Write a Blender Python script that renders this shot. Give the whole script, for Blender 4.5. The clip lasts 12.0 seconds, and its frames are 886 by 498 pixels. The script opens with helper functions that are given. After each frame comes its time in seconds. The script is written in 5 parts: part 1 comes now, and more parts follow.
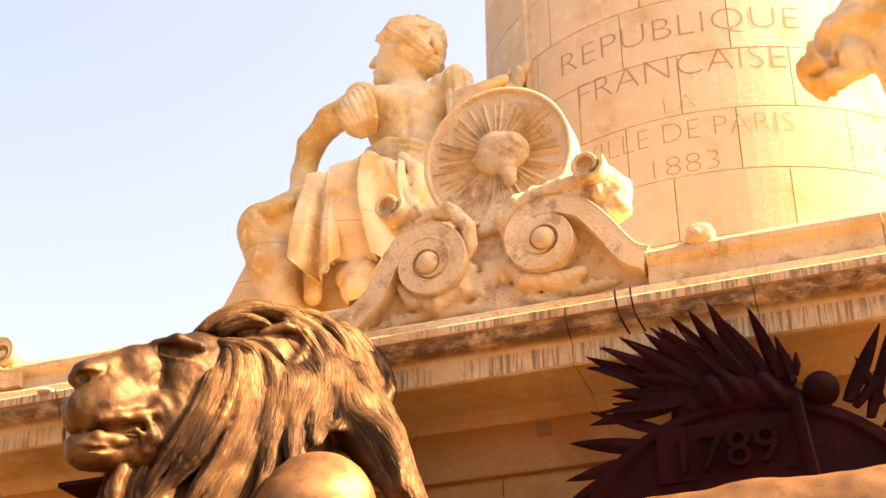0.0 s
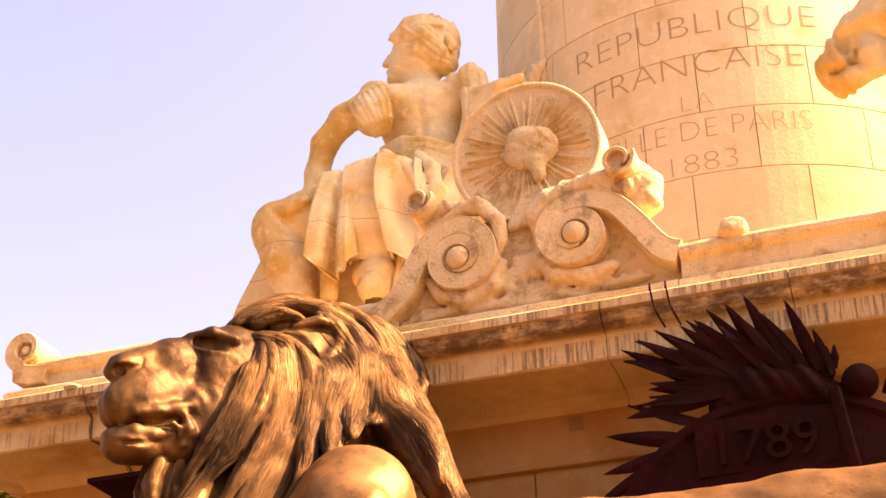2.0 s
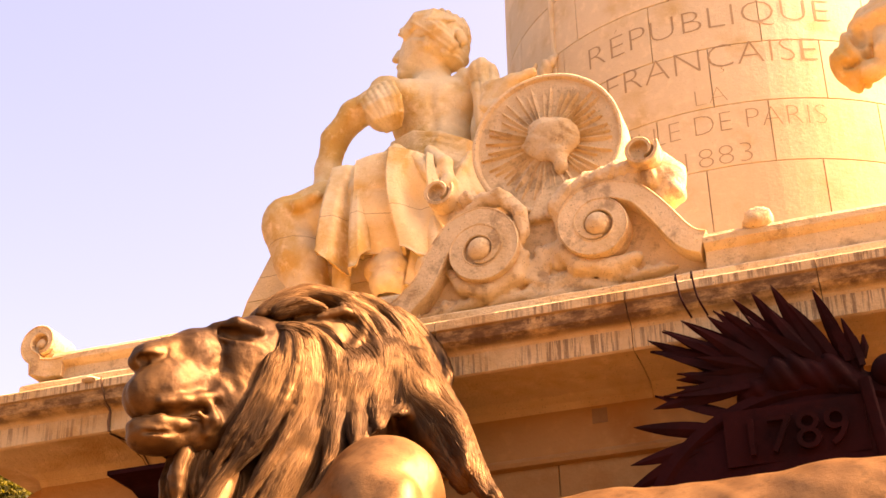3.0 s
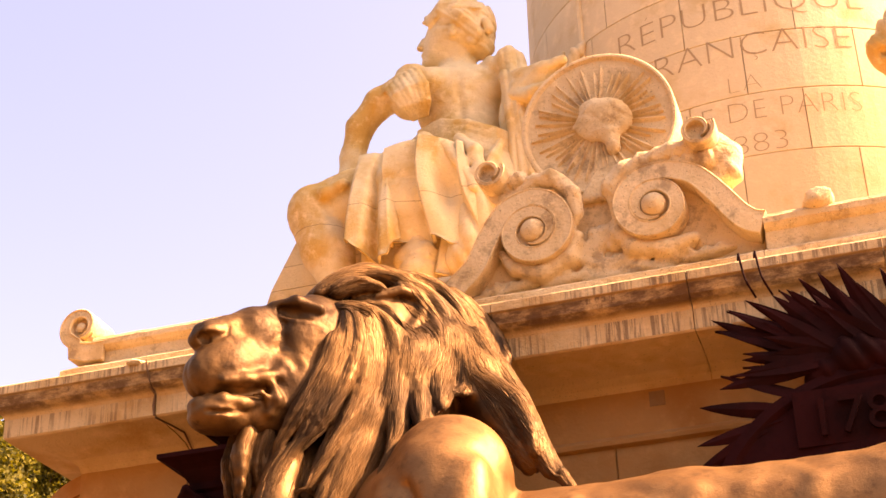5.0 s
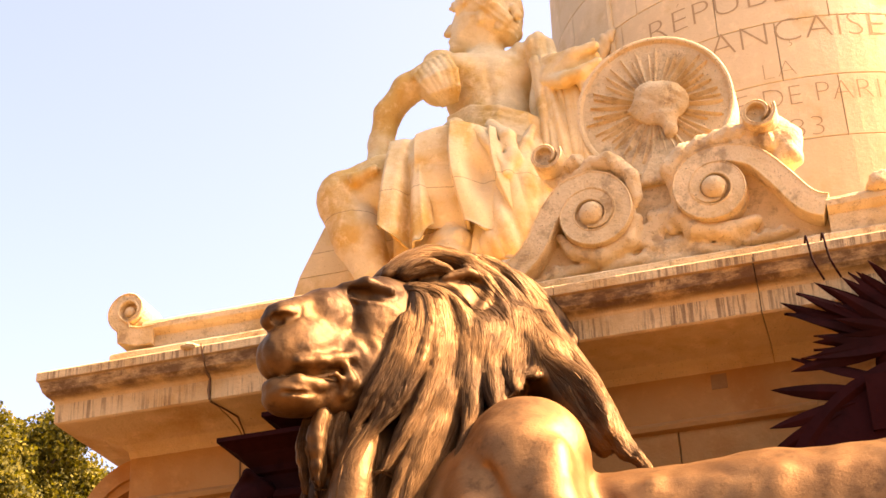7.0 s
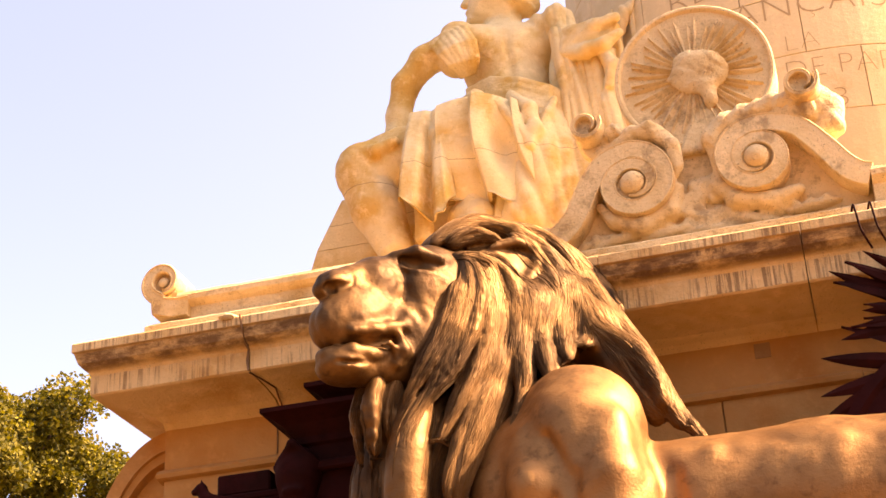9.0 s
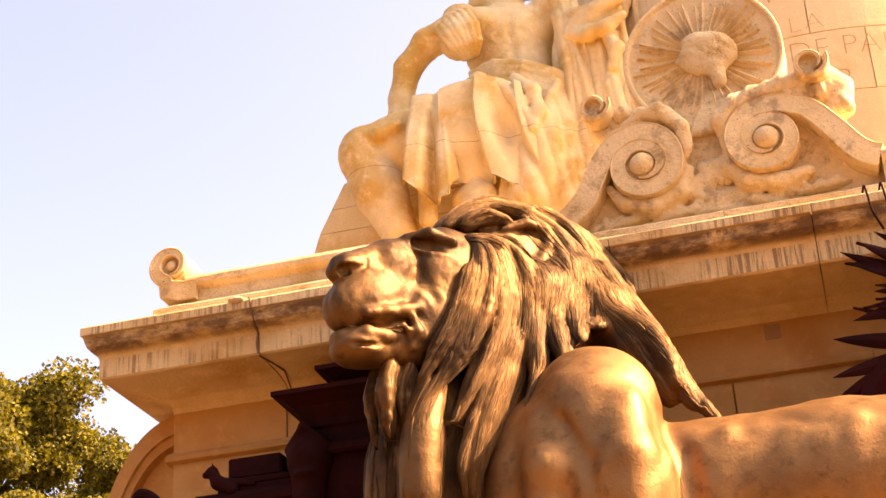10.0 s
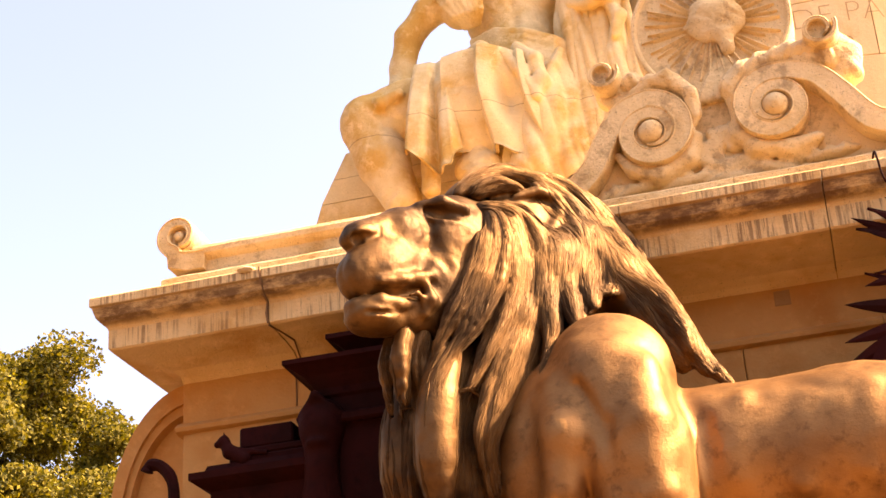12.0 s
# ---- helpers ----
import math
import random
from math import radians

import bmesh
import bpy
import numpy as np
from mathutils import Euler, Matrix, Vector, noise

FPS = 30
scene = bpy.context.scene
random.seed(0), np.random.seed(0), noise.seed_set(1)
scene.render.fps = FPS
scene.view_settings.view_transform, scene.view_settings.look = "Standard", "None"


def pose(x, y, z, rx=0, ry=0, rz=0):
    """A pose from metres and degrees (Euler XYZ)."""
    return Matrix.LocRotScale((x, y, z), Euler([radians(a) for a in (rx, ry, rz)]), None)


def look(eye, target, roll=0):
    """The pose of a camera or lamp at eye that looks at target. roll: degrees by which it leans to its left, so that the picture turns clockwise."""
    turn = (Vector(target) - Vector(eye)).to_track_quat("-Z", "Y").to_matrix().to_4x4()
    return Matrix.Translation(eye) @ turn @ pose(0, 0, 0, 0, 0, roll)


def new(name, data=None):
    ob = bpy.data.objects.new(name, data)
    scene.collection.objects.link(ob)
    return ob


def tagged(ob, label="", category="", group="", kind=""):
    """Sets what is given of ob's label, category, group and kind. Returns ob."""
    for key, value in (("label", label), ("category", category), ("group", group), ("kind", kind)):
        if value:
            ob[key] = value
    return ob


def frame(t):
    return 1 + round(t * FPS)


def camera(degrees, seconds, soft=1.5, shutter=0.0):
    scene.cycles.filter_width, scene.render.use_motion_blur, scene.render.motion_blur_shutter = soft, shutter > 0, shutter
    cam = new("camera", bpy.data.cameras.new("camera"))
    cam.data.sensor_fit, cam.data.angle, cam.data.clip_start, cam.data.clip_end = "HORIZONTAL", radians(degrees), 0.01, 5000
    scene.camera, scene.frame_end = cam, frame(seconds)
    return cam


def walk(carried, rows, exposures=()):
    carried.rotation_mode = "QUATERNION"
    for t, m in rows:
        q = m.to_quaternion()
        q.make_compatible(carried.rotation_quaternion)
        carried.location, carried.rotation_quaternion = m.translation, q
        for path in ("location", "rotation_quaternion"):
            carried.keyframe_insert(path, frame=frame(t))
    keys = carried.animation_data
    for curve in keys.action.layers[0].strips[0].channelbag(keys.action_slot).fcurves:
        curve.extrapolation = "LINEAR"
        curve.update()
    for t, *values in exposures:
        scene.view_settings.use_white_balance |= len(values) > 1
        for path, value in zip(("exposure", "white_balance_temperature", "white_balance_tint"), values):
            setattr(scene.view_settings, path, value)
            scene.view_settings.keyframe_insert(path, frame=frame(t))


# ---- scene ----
cam = camera(32.0, 12.0)
ROWS = [
    (0, -0.0, -11.72, 1.6, 117.356, 0.987, 19.856),
    (0.5, -0.082, -11.738, 1.577, 117.435, 1.051, 19.751),
    (1, -0.176, -11.753, 1.558, 117.5, 1.098, 19.621),
    (1.5, -0.29, -11.769, 1.545, 117.55, 1.174, 19.481),
    (2, -0.417, -11.773, 1.524, 117.626, 1.248, 19.339),
    (2.5, -0.555, -11.762, 1.5, 117.691, 1.311, 19.187),
    (3, -0.726, -11.745, 1.469, 117.771, 1.408, 19.01),
    (5, -1.447, -11.699, 1.388, 117.955, 1.709, 18.201),
    (5.5, -1.623, -11.718, 1.371, 117.944, 1.795, 17.981),
    (6, -1.807, -11.74, 1.365, 117.894, 1.92, 17.776),
    (6.5, -2.005, -11.778, 1.357, 117.838, 2.025, 17.519),
    (7, -2.199, -11.819, 1.363, 117.705, 2.122, 17.269),
    (7.5, -2.377, -11.843, 1.369, 117.555, 2.218, 17.042),
    (9.5, -2.852, -11.91, 1.355, 116.545, 2.737, 16.393),
    (10, -2.929, -11.925, 1.355, 116.246, 2.897, 16.278),
    (10.5, -2.994, -11.936, 1.351, 115.953, 3.031, 16.19),
    (11, -3.053, -11.943, 1.351, 115.67, 3.136, 16.093),
    (11.5, -3.083, -11.947, 1.345, 115.416, 3.245, 16.074),
    (12, -3.107, -11.962, 1.342, 115.176, 3.379, 16.044),
]
walk(cam, [(t, pose(x, y, z, rx, ry, rz)) for t, x, y, z, rx, ry, rz in ROWS],
     [(0.0, 1.87, 7900, 30), (1.5, 1.72, 8900, 41), (5.5, 1.73, 8900, 39), (7.5, 1.88, 7700, 27), (9.5, 1.8, 8600, 32), (12.0, 1.89, 8100, 27)])

# ---- world, sun, exposure ----
SUN = Vector((0.72, 0.14, 0.68)).normalized()      # towards the sun
world = bpy.data.worlds.new("world")
scene.world = world
world.use_nodes = True
wn = world.node_tree.nodes
sky = wn.new("ShaderNodeTexSky")
sky.sky_type = "NISHITA"
sky.sun_disc = False
sky.sun_elevation = math.asin(SUN.z)
sky.sun_rotation = math.atan2(SUN.x, SUN.y)
sky.air_density, sky.dust_density, sky.ozone_density = 1.0, 4.0, 1.0
wn["Background"].inputs[1].default_value = 0.15
world.node_tree.links.new(sky.outputs[0], wn["Background"].inputs[0])
lamp = bpy.data.lights.new("sun", "SUN")
lamp.energy, lamp.angle, lamp.color = 5.8, radians(0.5), (1.0, 0.83, 0.58)
sun = new("sun", lamp)
sun.matrix_world = look(SUN * 60, (0, 0, 0))


# ---- materials ----
def material(name, rough=0.8, metal=0.0):
    m = bpy.data.materials.new(name)
    m.use_nodes = True
    b = m.node_tree.nodes["Principled BSDF"]
    b.inputs["Roughness"].default_value, b.inputs["Metallic"].default_value = rough, metal
    return m, m.node_tree.nodes, m.node_tree.links, b


def noise_node(n, l, co, scale, detail=4.0, stretch=None, rough=0.55):
    if stretch:
        mp = n.new("ShaderNodeMapping")
        mp.inputs["Scale"].default_value = stretch
        l.new(co, mp.inputs[0])
        co = mp.outputs[0]
    t = n.new("ShaderNodeTexNoise")
    t.inputs["Scale"].default_value, t.inputs["Detail"].default_value, t.inputs["Roughness"].default_value = scale, detail, rough
    l.new(co, t.inputs["Vector"])
    return t.outputs["Fac"]


def ramp(n, l, fac, lo, hi):
    r = n.new("ShaderNodeMapRange")
    r.interpolation_type = "SMOOTHSTEP"
    r.inputs["From Min"].default_value, r.inputs["From Max"].default_value = lo, hi
    l.new(fac, r.inputs["Value"])
    return r.outputs[0]


def mixed(n, l, fac, a, b, kind="MIX"):
    m = n.new("ShaderNodeMix")
    m.data_type, m.blend_type = "RGBA", kind
    if isinstance(fac, float):
        m.inputs[0].default_value = fac
    else:
        l.new(fac, m.inputs[0])
    for socket, value in ((m.inputs[6], a), (m.inputs[7], b)):
        if isinstance(value, tuple):
            socket.default_value = (*value, 1.0)
        else:
            l.new(value, socket)
    return m.outputs[2]


def times(n, l, a, b):
    m = n.new("ShaderNodeMath")
    m.operation = "MULTIPLY"
    for s, v in ((m.inputs[0], a), (m.inputs[1], b)):
        if isinstance(v, float):
            s.default_value = v
        else:
            l.new(v, s)
    return m.outputs[0]


def bumped(n, l, b, height, strength, distance):
    k = n.new("ShaderNodeBump")
    k.inputs["Strength"].default_value, k.inputs["Distance"].default_value = strength, distance
    l.new(height, k.inputs["Height"])
    l.new(k.outputs[0], b.inputs["Normal"])
    return k


def stone(name, base, ochre, dirt, ochre_lo=0.45, ochre_hi=0.75, streak=0.0, spots=0.35, bump=0.35, lump=1.4, crust=False, joints=(), stain=0.0):
    """Weathered limestone: a pale base, ochre stains, fine dark specks, and where asked dark drip marks."""
    m, n, l, b = material(name, 0.86)
    co = n.new("ShaderNodeNewGeometry").outputs["Position"]
    big = noise_node(n, l, co, lump, 5)
    fine = noise_node(n, l, co, 26.0, 6, rough=0.7)
    mid = noise_node(n, l, co, 6.5, 6, rough=0.65)
    col = mixed(n, l, ramp(n, l, big, ochre_lo, ochre_hi), base, ochre)
    pale = tuple(min(1.0, c * 1.22) for c in base)
    col = mixed(n, l, times(n, l, ramp(n, l, mid, 0.5, 0.7), 0.55), col, pale)
    col = mixed(n, l, times(n, l, ramp(n, l, fine, 0.60, 0.72), spots), col, dirt)
    pit = noise_node(n, l, co, 70.0, 3, rough=0.6)
    col = mixed(n, l, times(n, l, ramp(n, l, pit, 0.62, 0.70), spots * 0.9), col, dirt)
    if streak:
        drip = noise_node(n, l, co, 1.0, 5, (22.0, 22.0, 0.7), 0.75)
        patch = noise_node(n, l, co, 1.7, 4)
        up = n.new("ShaderNodeSeparateXYZ")
        l.new(n.new("ShaderNodeNewGeometry").outputs["Normal"], up.inputs[0])
        flat = n.new("ShaderNodeMath")
        flat.operation = "ABSOLUTE"
        l.new(up.outputs[2], flat.inputs[0])
        drip = times(n, l, drip, ramp(n, l, flat.outputs[0], 0.6, 0.3))
        high = n.new("ShaderNodeSeparateXYZ")
        l.new(co, high.inputs[0])
        s = times(n, l, ramp(n, l, drip, 0.48, 0.58), ramp(n, l, patch, 0.32, 0.52))
        s = times(n, l, s, ramp(n, l, high.outputs[2], 6.57, 6.6))
        col = mixed(n, l, times(n, l, s, streak), col, dirt)
    if stain:
        # grey-brown weathering in ragged patches
        blot = noise_node(n, l, co, 4.2, 7, rough=0.72)
        col = mixed(n, l, times(n, l, ramp(n, l, blot, 0.52, 0.66), stain), col, dirt)
    for axis, place in joints:
        # thin dark joint between the blocks of one carving
        parts = n.new("ShaderNodeSeparateXYZ")
        l.new(co, parts.inputs[0])
        off = n.new("ShaderNodeMath")
        off.operation = "MULTIPLY_ADD"
        l.new(mid, off.inputs[0])
        off.inputs[1].default_value = 0.05
        l.new(parts.outputs[axis], off.inputs[2])
        near = n.new("ShaderNodeMath")
        near.operation = "COMPARE"
        l.new(off.outputs[0], near.inputs[0])
        near.inputs[1].default_value, near.inputs[2].default_value = place, 0.005
        col = mixed(n, l, times(n, l, near.outputs[0], 0.6), col, dirt)
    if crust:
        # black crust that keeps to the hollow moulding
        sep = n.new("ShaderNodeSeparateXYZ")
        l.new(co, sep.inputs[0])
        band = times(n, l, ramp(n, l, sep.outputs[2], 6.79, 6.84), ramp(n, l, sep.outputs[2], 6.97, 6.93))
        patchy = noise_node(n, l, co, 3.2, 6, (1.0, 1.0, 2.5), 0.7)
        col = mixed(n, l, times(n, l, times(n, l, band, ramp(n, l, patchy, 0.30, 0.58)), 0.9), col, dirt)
    rnd = n.new("ShaderNodeObjectInfo").outputs["Random"]
    col = mixed(n, l, times(n, l, rnd, 0.22), col, tuple(c * 0.72 for c in ochre))
    l.new(col, b.inputs["Base Color"])
    add = n.new("ShaderNodeMath")
    l.new(fine, add.inputs[0])
    l.new(mid, add.inputs[1])
    bumped(n, l, b, add.outputs[0], bump, 0.02)
    return m


def bronze(name, base, brown, polish=0.38, metal=0.45, strands=False, patina=(0.05, 0.03, 0.015), rub=0.5):
    m, n, l, b = material(name, polish, metal)
    co = n.new("ShaderNodeNewGeometry").outputs["Position"]
    big = noise_node(n, l, co, 2.2, 5)
    mid = noise_node(n, l, co, 9.0, 6, rough=0.65)
    fine = noise_node(n, l, co, 48.0, 4, rough=0.7)
    col = mixed(n, l, ramp(n, l, big, 0.38, 0.66), base, brown)
    col = mixed(n, l, times(n, l, ramp(n, l, mid, 0.5, 0.72), rub), col, patina)
    l.new(col, b.inputs["Base Color"])
    rr = n.new("ShaderNodeMapRange")
    rr.inputs["To Min"].default_value, rr.inputs["To Max"].default_value = polish - 0.06, polish + 0.24
    l.new(mid, rr.inputs["Value"])
    l.new(rr.outputs[0], b.inputs["Roughness"])
    add = n.new("ShaderNodeMath")
    l.new(mid, add.inputs[0])
    l.new(times(n, l, fine, 0.5), add.inputs[1])
    k = bumped(n, l, b, add.outputs[0], 0.35, 0.018)
    if strands:
        uv = n.new("ShaderNodeTexCoord").outputs["UV"]
        hair = noise_node(n, l, uv, 1.0, 3, (1.2, 34.0, 1.0), 0.6)
        k2 = n.new("ShaderNodeBump")
        k2.inputs["Strength"].default_value, k2.inputs["Distance"].default_value = 0.9, 0.03
        l.new(hair, k2.inputs["Height"])
        l.new(k.outputs[0], k2.inputs["Normal"])
        l.new(k2.outputs[0], b.inputs["Normal"])
    return m


CREAM, OCHRE, DIRT = (0.80, 0.595, 0.315), (0.45, 0.24, 0.07), (0.1, 0.04, 0.015)
M_COLUMN = stone("column limestone", (0.70, 0.54, 0.31), (0.56, 0.36, 0.13), DIRT, 0.48, 0.8, spots=0.25, bump=0.25)
M_CARVED = stone("carved limestone", CREAM, (0.54, 0.32, 0.10), (0.16, 0.07, 0.025), 0.45, 0.78, spots=0.8, bump=0.8, stain=0.5)
M_STATUE = stone("statue limestone", (0.74, 0.57, 0.30), (0.58, 0.34, 0.08), (0.2, 0.09, 0.03), 0.44, 0.64, spots=0.5, bump=0.6, lump=1.1, joints=((2, 11.0),))
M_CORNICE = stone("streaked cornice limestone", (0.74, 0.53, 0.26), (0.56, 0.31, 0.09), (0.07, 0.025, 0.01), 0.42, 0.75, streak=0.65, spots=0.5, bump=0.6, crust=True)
# darker, more orange: cornice shade and warm ground bounce are in this colour
M_WALL_SHADED = stone("shade-toned wall limestone", (0.53, 0.285, 0.088), (0.44, 0.185, 0.036), DIRT, 0.4, 0.75, spots=0.05, bump=0.35)
M_JOINT = stone("dark mortar", (0.2, 0.11, 0.05), (0.16, 0.08, 0.03), DIRT, bump=0.2)
M_CUT = stone("dirty hollow limestone", (0.34, 0.2, 0.08), (0.28, 0.13, 0.04), DIRT, spots=0.3, bump=0.2)
M_LETTER = stone("dirt in the carved letters", (0.42, 0.28, 0.14), (0.36, 0.21, 0.08), DIRT, spots=0.2, bump=0.1)
# one bronze in two tones: sunlight put into the body's, shade into the mane's
M_LION_LIT = bronze("rubbed golden bronze, sunlit tone", (0.31, 0.155, 0.054), (0.21, 0.098, 0.033), 0.42, 0.6, True, (0.05, 0.018, 0.005), 0.5)
M_MANE_SHADED = bronze("golden bronze of head and mane, shaded tone", (0.15, 0.073, 0.024), (0.05, 0.021, 0.006), 0.40, 0.6, True, (0.02, 0.007, 0.002), 0.6)
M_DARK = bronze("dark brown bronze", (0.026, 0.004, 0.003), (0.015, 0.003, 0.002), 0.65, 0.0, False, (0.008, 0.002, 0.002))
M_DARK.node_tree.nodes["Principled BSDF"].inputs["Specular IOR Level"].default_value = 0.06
for waxed in (M_LION_LIT, M_MANE_SHADED):
    # old wax over the bronze: warm, broad highlights
    waxed.node_tree.nodes["Principled BSDF"].inputs["Specular IOR Level"].default_value = 0.55
    waxed.node_tree.nodes["Principled BSDF"].inputs["Specular Tint"].default_value = (1.0, 0.82, 0.58, 1.0)


def plain(name, colour, rough=0.8, scale=4.0, dark=0.6, bump=0.3):
    m, n, l, b = material(name, rough)
    co = n.new("ShaderNodeNewGeometry").outputs["Position"]
    f = noise_node(n, l, co, scale, 6, rough=0.7)
    l.new(mixed(n, l, ramp(n, l, f, 0.35, 0.7), colour, tuple(c * dark for c in colour)), b.inputs["Base Color"])
    bumped(n, l, b, f, bump, 0.02)
    return m


M_PAVE = plain("pale paving", (0.17, 0.105, 0.052), 0.9, 1.3, 0.75)
M_BARK = plain("grey-brown bark", (0.16, 0.11, 0.07), 0.9, 6.0, 0.5, 0.8)


def leaf_material():
    m, n, l, b = material("yellow-green leaves", 0.8)
    rnd = n.new("ShaderNodeNewGeometry").outputs["Random Per Island"]
    r = n.new("ShaderNodeValToRGB")
    r.color_ramp.elements[0].color = (0.035, 0.04, 0.003, 1)
    r.color_ramp.elements[1].color = (0.25, 0.20, 0.008, 1)
    l.new(rnd, r.inputs[0])
    l.new(r.outputs[0], b.inputs["Base Color"])
    tr = n.new("ShaderNodeBsdfTranslucent")
    l.new(r.outputs[0], tr.inputs[0])
    mx = n.new("ShaderNodeMixShader")
    mx.inputs[0].default_value = 0.4
    l.new(b.outputs[0], mx.inputs[1])
    l.new(tr.outputs[0], mx.inputs[2])
    l.new(mx.outputs[0], n["Material Output"].inputs[0])
    return m


M_LEAF = leaf_material()


# ---- building helpers ----
def mesh_of(name, verts, faces, mat, smooth=False, uvs=None):
    me = bpy.data.meshes.new(name)
    me.from_pydata([tuple(map(float, v)) for v in verts], [], [tuple(map(int, q)) for q in faces])
    me.materials.append(mat)
    if smooth:
        me.shade_smooth()
    if uvs is not None:
        layer = me.uv_layers.new(name="strands")
        idx = np.zeros(len(me.loops), dtype=np.int32)
        me.loops.foreach_get("vertex_index", idx)
        layer.data.foreach_set("uv", np.asarray(uvs, dtype=np.float32)[idx].ravel())
    me.update()
    return me


def empty(name, at, label, category, group="", kind=""):
    ob = new(name)
    ob.location = at
    ob.empty_display_size = 0.1
    tagged(ob, label, category, group, kind)
    return ob


def hang(ob, parent):
    """Parent ob, which is given in world coordinates, under parent."""
    ob.parent = parent
    ob.matrix_parent_inverse = world_of(parent).inverted()
    return ob


def world_of(ob):
    if ob.parent is None:
        return ob.matrix_basis.copy()
    return world_of(ob.parent) @ ob.matrix_parent_inverse @ ob.matrix_basis


def part(name, me, parent, label="", kind=""):
    ob = new(name, me)
    if parent is not None:
        hang(ob, parent)
    return tagged(ob, label, kind=kind)


def from_bm(name, bm, mat, smooth=False):
    bmesh.ops.recalc_face_normals(bm, faces=bm.faces[:])
    me = bpy.data.meshes.new(name)
    bm.to_mesh(me)
    bm.free()
    me.materials.append(mat)
    if smooth:
        me.shade_smooth()
        me.set_sharp_from_angle(angle=radians(38))
    return me


def block(name, lo, hi, mat, bevel=0.012, wear=0.0):
    """A dressed stone from corner lo to corner hi, with chamfered, slightly uneven edges."""
    bm = bmesh.new()
    bmesh.ops.create_cube(bm, size=1.0)
    lo, hi = Vector(lo), Vector(hi)
    for v in bm.verts:
        v.co = Vector(((v.co.x + 0.5) * (hi.x - lo.x) + lo.x, (v.co.y + 0.5) * (hi.y - lo.y) + lo.y, (v.co.z + 0.5) * (hi.z - lo.z) + lo.z))
    if bevel:
        bmesh.ops.bevel(bm, geom=bm.edges[:], offset=bevel, segments=1, affect="EDGES", profile=0.5)
    if wear:
        for v in bm.verts:
            v.co += Vector(noise.noise_vector(v.co * 3.1)) * wear
    return from_bm(name, bm, mat)


def loft(name, rings, mat, smooth=True, closed=True, caps=True):
    """Join rings of points of equal count."""
    k = len(rings[0])
    verts = [p for r in rings for p in r]
    faces = []
    for i in range(len(rings) - 1):
        for j in range(k if closed else k - 1):
            a, b = i * k + j, i * k + (j + 1) % k
            faces.append((a, b, b + k, a + k))
    if caps and closed:
        faces.append(tuple(range(k))[::-1])
        faces.append(tuple(range((len(rings) - 1) * k, len(rings) * k)))
    bm = bmesh.new()
    vs = [bm.verts.new(v) for v in verts]
    for q in faces:
        bm.faces.new([vs[i] for i in q])
    me = from_bm(name, bm, mat, smooth)
    return me


def tube(name, path, radii, mat, sides=8, flat=1.0):
    """A round bar along a path."""
    rings = []
    path = [Vector(p) for p in path]
    up = Vector((0.13, 0.9, 0.41)).normalized()
    for i, p in enumerate(path):
        d = (path[min(i + 1, len(path) - 1)] - path[max(i - 1, 0)]).normalized()
        s = d.cross(up).normalized()
        u = s.cross(d)
        rings.append([p + (s * math.cos(2 * math.pi * j / sides) + u * math.sin(2 * math.pi * j / sides) * flat) * radii[i] for j in range(sides)])
    return loft(name, rings, mat)


def ribbon(name, path, widths, y0, y1, mat, edge=0.03):
    """A raised moulded band that follows a path of (x, z) on an upright face, from depth y1 out to y0."""
    rings = []
    n = len(path)
    for i, (x, z) in enumerate(path):
        xa, za = path[max(i - 1, 0)]
        xb, zb = path[min(i + 1, n - 1)]
        d = Vector((xb - xa, zb - za)).normalized()
        s = Vector((-d.y, d.x))
        w = widths[i] * 0.5
        f = min(edge * 1.2, w * 0.4)
        prof = [(-w, y1), (-w, y0 + 0.008), (-w + 0.008, y0), (-w + f, y0), (-w + f + 0.006, y0 + edge), (-w * 0.1, y0 + edge * 0.8), (w * 0.1, y0 + edge * 0.8), (w - f - 0.006, y0 + edge), (w - f, y0), (w - 0.008, y0), (w, y0 + 0.008), (w, y1)]
        rings.append([Vector((x + s.x * o, y, z + s.y * o)) for o, y in prof])
    return loft(name, rings, mat)


